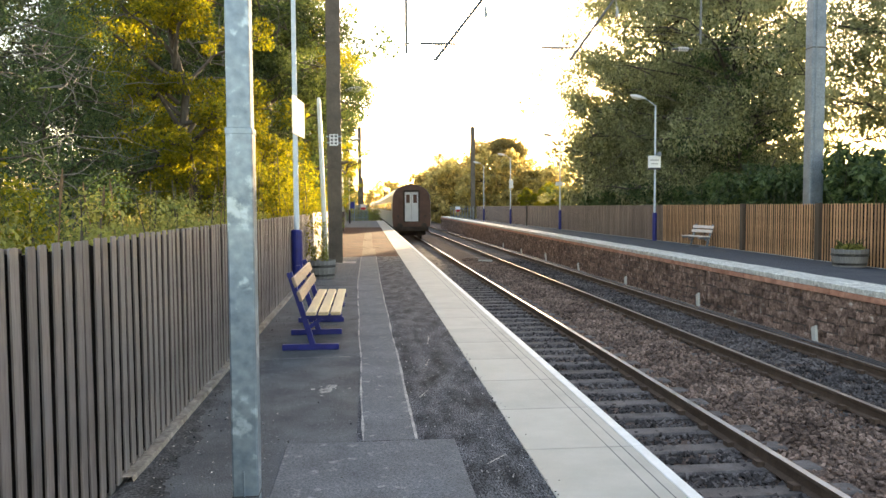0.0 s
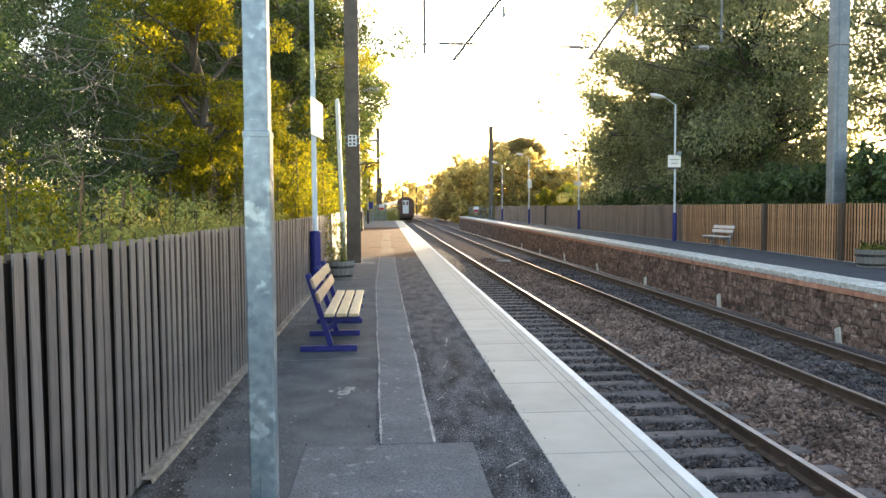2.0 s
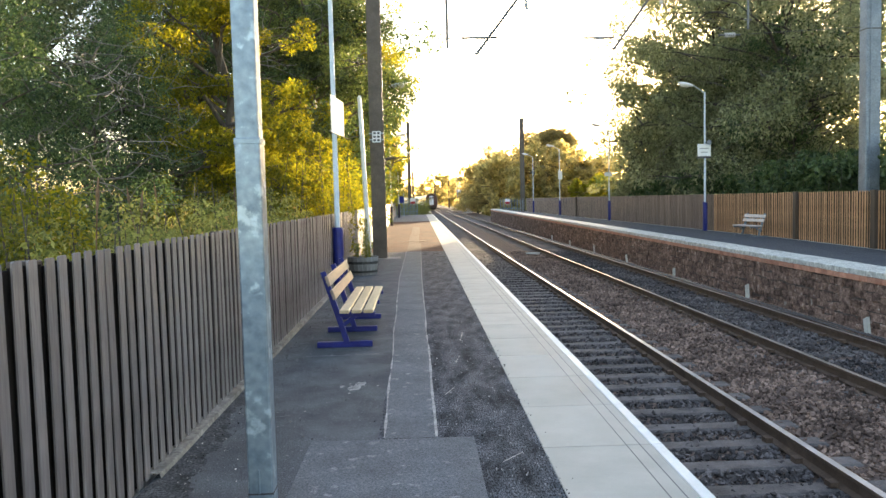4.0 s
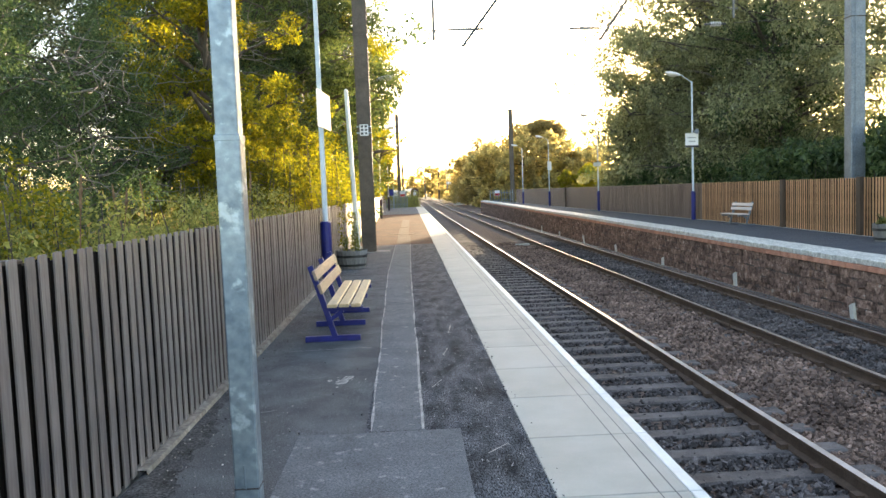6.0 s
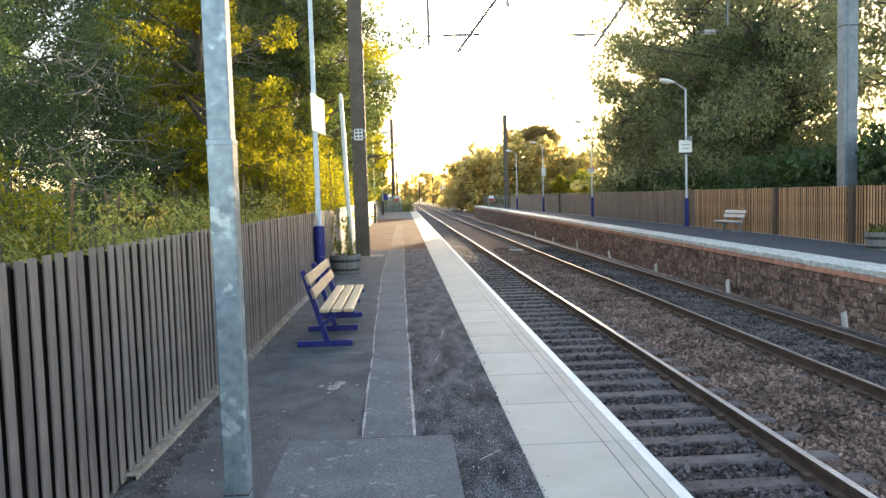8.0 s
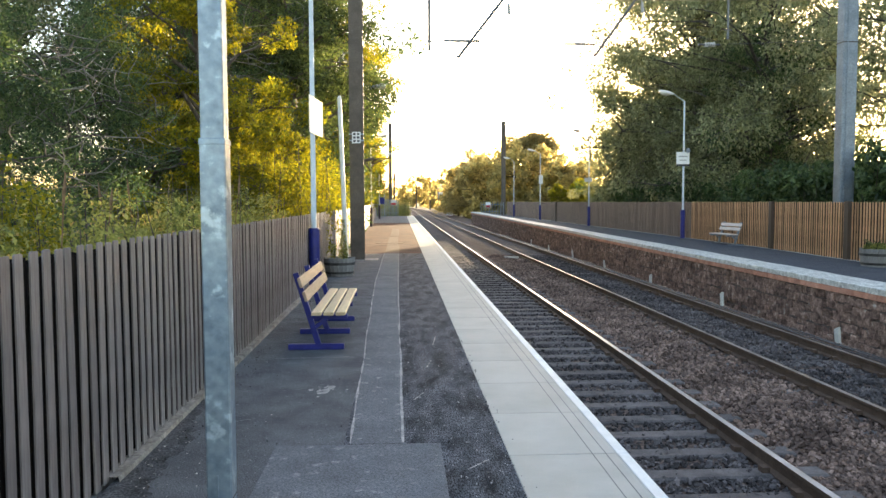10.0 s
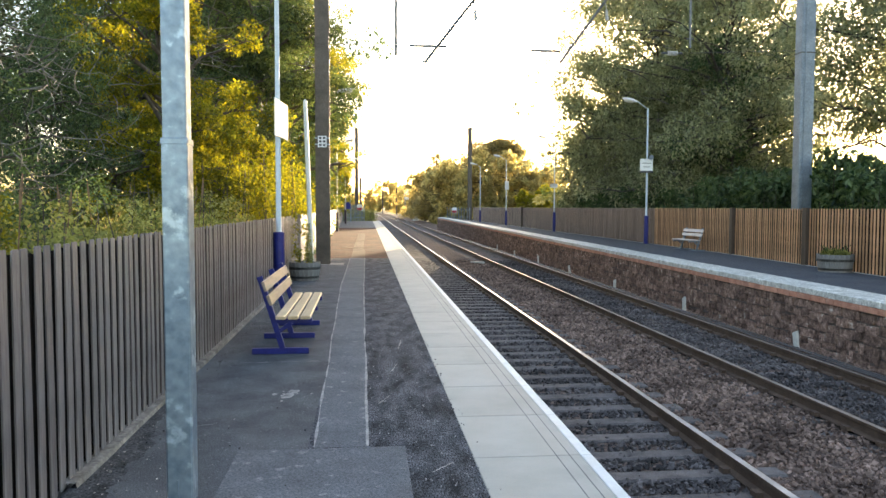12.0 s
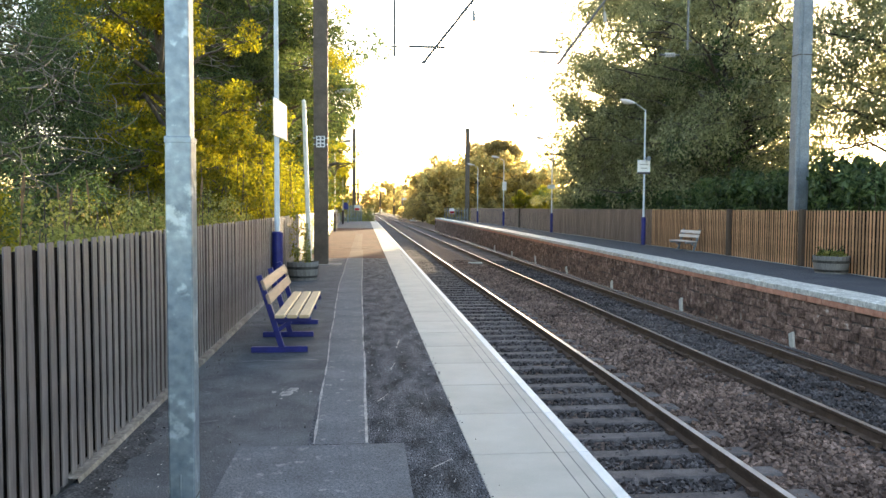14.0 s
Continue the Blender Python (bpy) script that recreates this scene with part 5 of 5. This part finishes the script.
def coach():
    t = thing("railway_coach", pose(NEAR_C, 55, 0), "maroon and cream railway coach seen from its end", "train", "coaches of the departing train")

    def shell(i0, i1, y0, y1, grow_=0.0):
        bm = bmesh.new()
        pr = PROFILE[i0:i1]
        rows_ = [[bm.verts.new((x * (1 + grow_), y, z + (grow_ * 1.5 if z > 2 else 0))) for x, z in pr] for y in (y0, y1)]
        for i in range(len(pr) - 1):
            bm.faces.new((rows_[0][i], rows_[0][i + 1], rows_[1][i + 1], rows_[1][i]))
        bmesh.ops.recalc_face_normals(bm, faces=bm.faces[:])
        bmesh.ops.solidify(bm, geom=bm.faces[:], thickness=0.04)
        return bm

    part("lower_side", shell(0, 3, 0.1, COACH - 0.3), COACH_CREAM, t, "cream and grey coach side")
    part("lower_side", shell(len(PROFILE) - 3, len(PROFILE), 0.1, COACH - 0.3), COACH_CREAM, t, "cream and grey coach side")
    part("roof", shell(2, len(PROFILE) - 2, 0.05, COACH - 0.25, 0.004), COACH_ROOF, t, "pale grey arched roof")
    for y in (0.02, COACH - 0.38):
        bm = bmesh.new()
        a = [bm.verts.new((x * 0.985, y, z)) for x, z in PROFILE]
        b = [bm.verts.new((x * 0.985, y + 0.14, z)) for x, z in PROFILE]
        bm.faces.new(a), bm.faces.new(b[::-1])
        for i in range(len(a)):
            bm.faces.new((a[i], b[i], b[(i + 1) % len(a)], a[(i + 1) % len(a)]))
        bmesh.ops.recalc_face_normals(bm, faces=bm.faces[:])
        part("end_panel", bm, COACH_MAROON, t, "dull maroon coach end")
    bm = bmesh.new()
    for x0, x1, z0, z1 in ((-0.56, -0.48, 0.4, 2.62), (0.48, 0.56, 0.4, 2.62), (-0.56, 0.56, 2.5, 2.62)):
        solid(bm, x0, x1, -0.16, 0.02, z0, z1, bevel=0.01)
    part("gangway_frame", bm, COACH_UNDER, t, "dark gangway surround")
    for s in (-1, 1):
        d = part("gangway_door", box_bm(min(0.005 * s, 0.475 * s), max(0.005 * s, 0.475 * s), -0.07, -0.03, 0.42, 2.49, bevel=0.008), COACH_DOOR, t, "pale grey gangway door")
        part("door_window", box_bm(s * 0.25 - 0.13, s * 0.25 + 0.13, -0.078, -0.0715, 1.72, 2.3, bevel=0.003), COACH_MAROON, d)
    for s in (-1, 1):
        for i in range(8):
            y = 2.2 + 2.35 * i
            part("window", box_bm(s * 1.375 - 0.025, s * 1.375 + 0.025, y, y + 1.5, 1.15, 1.75, bevel=0.01), COACH_GLASS, t, "dark coach window")
        part("lamp_bracket", box_bm(s * 0.95 - 0.05, s * 0.95 + 0.05, -0.08, 0.02, 0.7, 0.85, bevel=0.01), COACH_UNDER, t)
        bm = bmesh.new()
        rod(bm, (s * 0.85, -0.45, 0.12), (s * 0.85, 0.02, 0.12), 0.08, sides=10)
        rod(bm, (s * 0.85, -0.5, 0.12), (s * 0.85, -0.45, 0.12), 0.2, sides=14)
        part("buffer", bm, COACH_UNDER, t)
    part("underframe", box_bm(-1.2, 1.2, 0.05, COACH - 0.3, -0.25, 0.06, bevel=0.02), COACH_UNDER, t, "dirty dark underframe")
    for y in (3.2, COACH - 3.6):
        bg_ = part("bogie", box_bm(-1.1, 1.1, y - 1.6, y + 1.6, -0.62, -0.3, bevel=0.05), COACH_UNDER, t)
        for dy in (-1.25, 1.25):
            for s in (-1, 1):
                bm = bmesh.new()
                rod(bm, (s * 0.69, y + dy, -0.46), (s * 0.82, y + dy, -0.46), 0.455, sides=20)
                part("wheel", bm, COACH_UNDER, bg_)
    return t


coaches = [coach()]
for i in range(1, 9):
    coaches.append(copy_thing(coaches[0], pose(NEAR_C, 55 + COACH * i, 0)))
tagged(coaches[0], "rearmost maroon coach with pale gangway doors")

# ---- pieces of the platforms, last ----
def coping_near():
    L = 0.915
    bm = box_bm(-0.355, 0.293, -L / 2 + 0.004, L / 2 - 0.004, -0.05, 0.004, bevel=0.004)
    me = mesh_of("paving_slab", bm, SLAB)
    bm = box_bm(0.296, 0.366, -L / 2 + 0.003, L / 2 - 0.003, -0.05, 0.004, bevel=0.004)
    mw = mesh_of("white_edge", bm, WHITE_LINE)
    y = 4.75 - L / 2 - L * 18
    while y < Y1 - 0.4:
        z = random.uniform(-0.0004, 0.0004)
        r = random.uniform(-0.12, 0.12)
        piece("paving_slab", me, plat, pose(1.155, y, z, 0, 0, r))
        piece("white_edge", mw, plat, pose(1.155, y, z, 0, 0, r))
        y += L
    for x in (1.301, 1.382):
        tagged(part("trim_groove", box_bm(x - 0.003, x + 0.003, Y0, Y1, 0.002, 0.0049), SIGN_DARK, None), "thin dark groove line along the coping", "groove line", kind="structure")


coping_near()


def coping_far():
    L = 0.75
    bm = box_bm(-0.17, 0.58, -L / 2 + 0.004, L / 2 - 0.004, -0.1, 0.006, bevel=0.01)
    for v in bm.verts:
        if v.co.x > 0.5:
            v.co.z -= 0.004
    me = mesh_of("coping_stone", bm, COPING_FAR)
    n = int((YR1 - 5) / L)
    for i in range(n):
        y = 5 + L * i
        piece("coping_stone", me, plat_r, pose(EDGE_R + 0.14 + random.uniform(-.006, .006), y, rise(y) + random.uniform(-.004, .004), 0.29, 0, random.uniform(-.3, .3)))
    bm = bmesh.new()
    rows = []
    for i in range(41):
        y = 4.5 + (YR1 - 4.5) * i / 40
        rows.append([bm.verts.new(p) for p in ((EDGE_R + 0.035, y, -1.35), (EDGE_R + 0.035, y, rise(y) - 0.1), (EDGE_R + 0.49, y, rise(y) - 0.1), (EDGE_R + 0.49, y, -1.35))])
    for a, b in zip(rows, rows[1:]):
        for i in range(4):
            bm.faces.new((a[i], a[(i + 1) % 4], b[(i + 1) % 4], b[i]))
    bm.faces.new(rows[0]), bm.faces.new(rows[-1])
    bmesh.ops.recalc_face_normals(bm, faces=bm.faces[:])
    wall = tagged(part("wall_far", bm, MORTAR), "dark mortar core of the opposite platform wall", "wall", kind="structure")
    bmz = mesh_of("brick", box_bm(-0.05, 0.05, -0.11, 0.11, -0.05, 0.05, bevel=0.005), BRICK)
    cs, ss = [], []
    for i in range(int((YR1 - 5) / 0.226)):
        y = 5 + 0.226 * i
        if 8 < y < 40:
            piece("brick", bmz, wall, pose(EDGE_R + 0.02 + random.uniform(-.006, .006), y, rise(y) - 0.152, 0, 0, random.uniform(-1, 1)))
        else:
            cs.append((EDGE_R + 0.02, y, rise(y) - 0.152)), ss.append((0.1, 0.22, 0.1))
    ob = new("far_bricks", boxes_mesh("far_bricks", cs, ss, BRICK))
    ob.parent = wall
    tagged(ob, kind="stuff")
    # rubble courses of uneven stones
    protos = []
    rng = random.Random(4)
    for k in range(7):
        bm = box_bm(-0.5, 0.5, -0.5, 0.5, -0.5, 0.5, bevel=0.07)
        for v in bm.verts:
            v.co += Vector((rng.uniform(-.12, .12), rng.uniform(-.03, .03), rng.uniform(-.05, .05)))
        protos.append(mesh_of("stone", bm, STONE_WALL))
    cs, ss = [], []
    z = -0.205
    k = 0
    while z > -1.5:
        hh = rng.choice((0.11, 0.14, 0.17, 0.2))
        y = 5 + rng.uniform(0, 0.3)
        while y < YR1 - 0.3:
            w = rng.choice((0.12, 0.17, 0.22, 0.3, 0.38)) * rng.uniform(0.8, 1.2)
            zz = z - hh / 2 + rise(y) + rng.uniform(-0.022, 0.022)
            dx = rng.uniform(-0.018, 0.012)
            if zz > -1.2:
                if 9.5 < y < 17.0:
                    piece("stone", protos[k % 7], wall, pose(EDGE_R + 0.07 + dx, y + w / 2, zz, rng.uniform(-5, 5), rng.uniform(-5, 5), rng.uniform(-5, 5)) @ Matrix.Diagonal((0.12, w * rng.uniform(0.9, 1.0), hh * rng.uniform(0.84, 1.04), 1)))
                else:
                    cs.append((EDGE_R + 0.07 + dx, y + w / 2, zz)), ss.append((0.12, w * rng.uniform(0.88, 0.98), hh * rng.uniform(0.8, 1.0)))
            y += w
            k += 1
        z -= hh
    ob = new("far_stones", boxes_mesh("far_stones", cs, ss, STONE_WALL_JOINED))
    for v in ob.data.vertices:
        v.co += Vector((rng.uniform(-.015, .015), rng.uniform(-.02, .02), rng.uniform(-.022, .022)))
    ob.parent = wall
    tagged(ob, kind="stuff")


coping_far()


def ballast_stones():
    rng = np.random.default_rng(11)
    n = 64000
    x = rng.uniform(1.75, 8.0, n)
    y = 3.2 + 34 * rng.uniform(0, 1, n) ** 1.5
    keep = np.ones(n, bool)
    for cx in (NEAR_C, FAR_C):
        on = np.abs(x - cx) < 1.27
        ph = np.abs(((y + 6.42) / 0.625 + 0.5) % 1 - 0.5) * 0.625
        keep &= ~(on & (ph < 0.125) & (rng.uniform(0, 1, n) > (0.3 if cx == NEAR_C else 0.7)))
        keep &= ~((np.abs(np.abs(x - cx) - 0.7525) < 0.085))
    x, y = x[keep], y[keep]
    n = len(x)
    inb = (np.abs(x - NEAR_C) < 1.25) | (np.abs(x - FAR_C) < 1.25)
    z = np.where(inb, -1.088, -1.08) + rng.uniform(-0.012, 0.012, n) + np.where((x > 4.2) & (x < 5.3), 0.04 * np.sin((x - 4.2) / 1.1 * np.pi), 0) + np.where(x > 7.7, 0.05, 0)
    s = rng.uniform(0.016, 0.038, n)
    base, F0 = BOX_V * 1.25, BOX_F
    q = rng.normal(size=(n, 4))
    q /= np.linalg.norm(q, axis=1, keepdims=True)
    w_, a, b, c = q.T
    R = np.stack([1 - 2 * (b * b + c * c), 2 * (a * b - w_ * c), 2 * (a * c + w_ * b), 2 * (a * b + w_ * c), 1 - 2 * (a * a + c * c), 2 * (b * c - w_ * a), 2 * (a * c - w_ * b), 2 * (b * c + w_ * a), 1 - 2 * (a * a + b * b)], axis=1).reshape(n, 3, 3)
    V = base[None] * rng.uniform(0.55, 1.25, (n, 8, 1)) * (s[:, None, None] * rng.uniform(0.6, 1.4, (n, 1, 3)))
    V = np.einsum("nij,nkj->nki", R, V) + np.stack([x, y, z], 1)[:, None]
    mid = (np.abs(x - FAR_C) < 0.68) | (np.abs(x - NEAR_C) < 0.7) | (x < 2.2)
    mid |= (np.abs(x - NEAR_C) < 1.0) & (rng.uniform(0, 1, n) < 0.5)
    for nm, sel, mat_, lab in (("ballast_stones", ~mid, STONE, "loose brown angular ballast stones around the sleepers"), ("dark_ballast_stones", mid, STONE_DARK, "dark bluish grey ballast stones between the rails")):
        W = V[sel]
        F = (F0[None] + 8 * np.arange(len(W))[:, None, None]).reshape(-1, 4)
        tagged(new(nm, quads_mesh(nm, W.reshape(-1, 3), F, mat_)), lab, "ballast", kind="stuff")


ballast_stones()


def grit():
    """Loose chippings along the slab joint and the fence foot."""
    rng = np.random.default_rng(12)
    n = 900
    x = np.where(rng.uniform(0, 1, n) < 0.28, 0.79 + rng.normal(size=n) * 0.03, np.where(rng.uniform(0, 1, n) < 0.45, -1.3 + np.abs(rng.normal(size=n)) * 0.12, rng.uniform(-1.3, 0.8, n)))
    y = 3 + 16 * rng.uniform(0, 1, n) ** 1.4
    s_ = rng.uniform(0.0015, 0.006, n)
    V = BOX_V[None] * rng.uniform(0.6, 1.5, (n, 8, 1)) * s_[:, None, None] * 1.6 + np.stack([x, y, 0.004 + s_ * 0.4], 1)[:, None]
    F = (BOX_F[None] + 8 * np.arange(n)[:, None, None]).reshape(-1, 4)
    tagged(new("grit", quads_mesh("grit", V.reshape(-1, 3), F, GRIT)), "scattered dark and pale chippings on the tarmac", "grit", kind="stuff")


grit()



# ---- last: motion ----
def train_y(t):
    """Where the rear coach's end stands: drawing away steadily, faster beyond the station."""
    if t < 4:
        return 55 + 36.0 * t - 1.1 * t * t
    d = min(t - 4, 2.9)
    return 181.4 + 27.2 * d + 4.0 * d * d + 50.4 * max(0.0, t - 6.9)


def motions():
    """The train runs off along the near track and round the far bend."""
    for i, c in enumerate(coaches):
        rows = []
        for k in range(29):
            t = 0.5 * k
            y = train_y(t) + COACH * i
            ya, yb = y, y + COACH
            rows.append((t, pose(NEAR_C + bend(ya), ya, 0, 0, 0, math.degrees(math.atan2(bend(ya) - bend(yb), COACH)))))
        walk(c, rows)


motions()
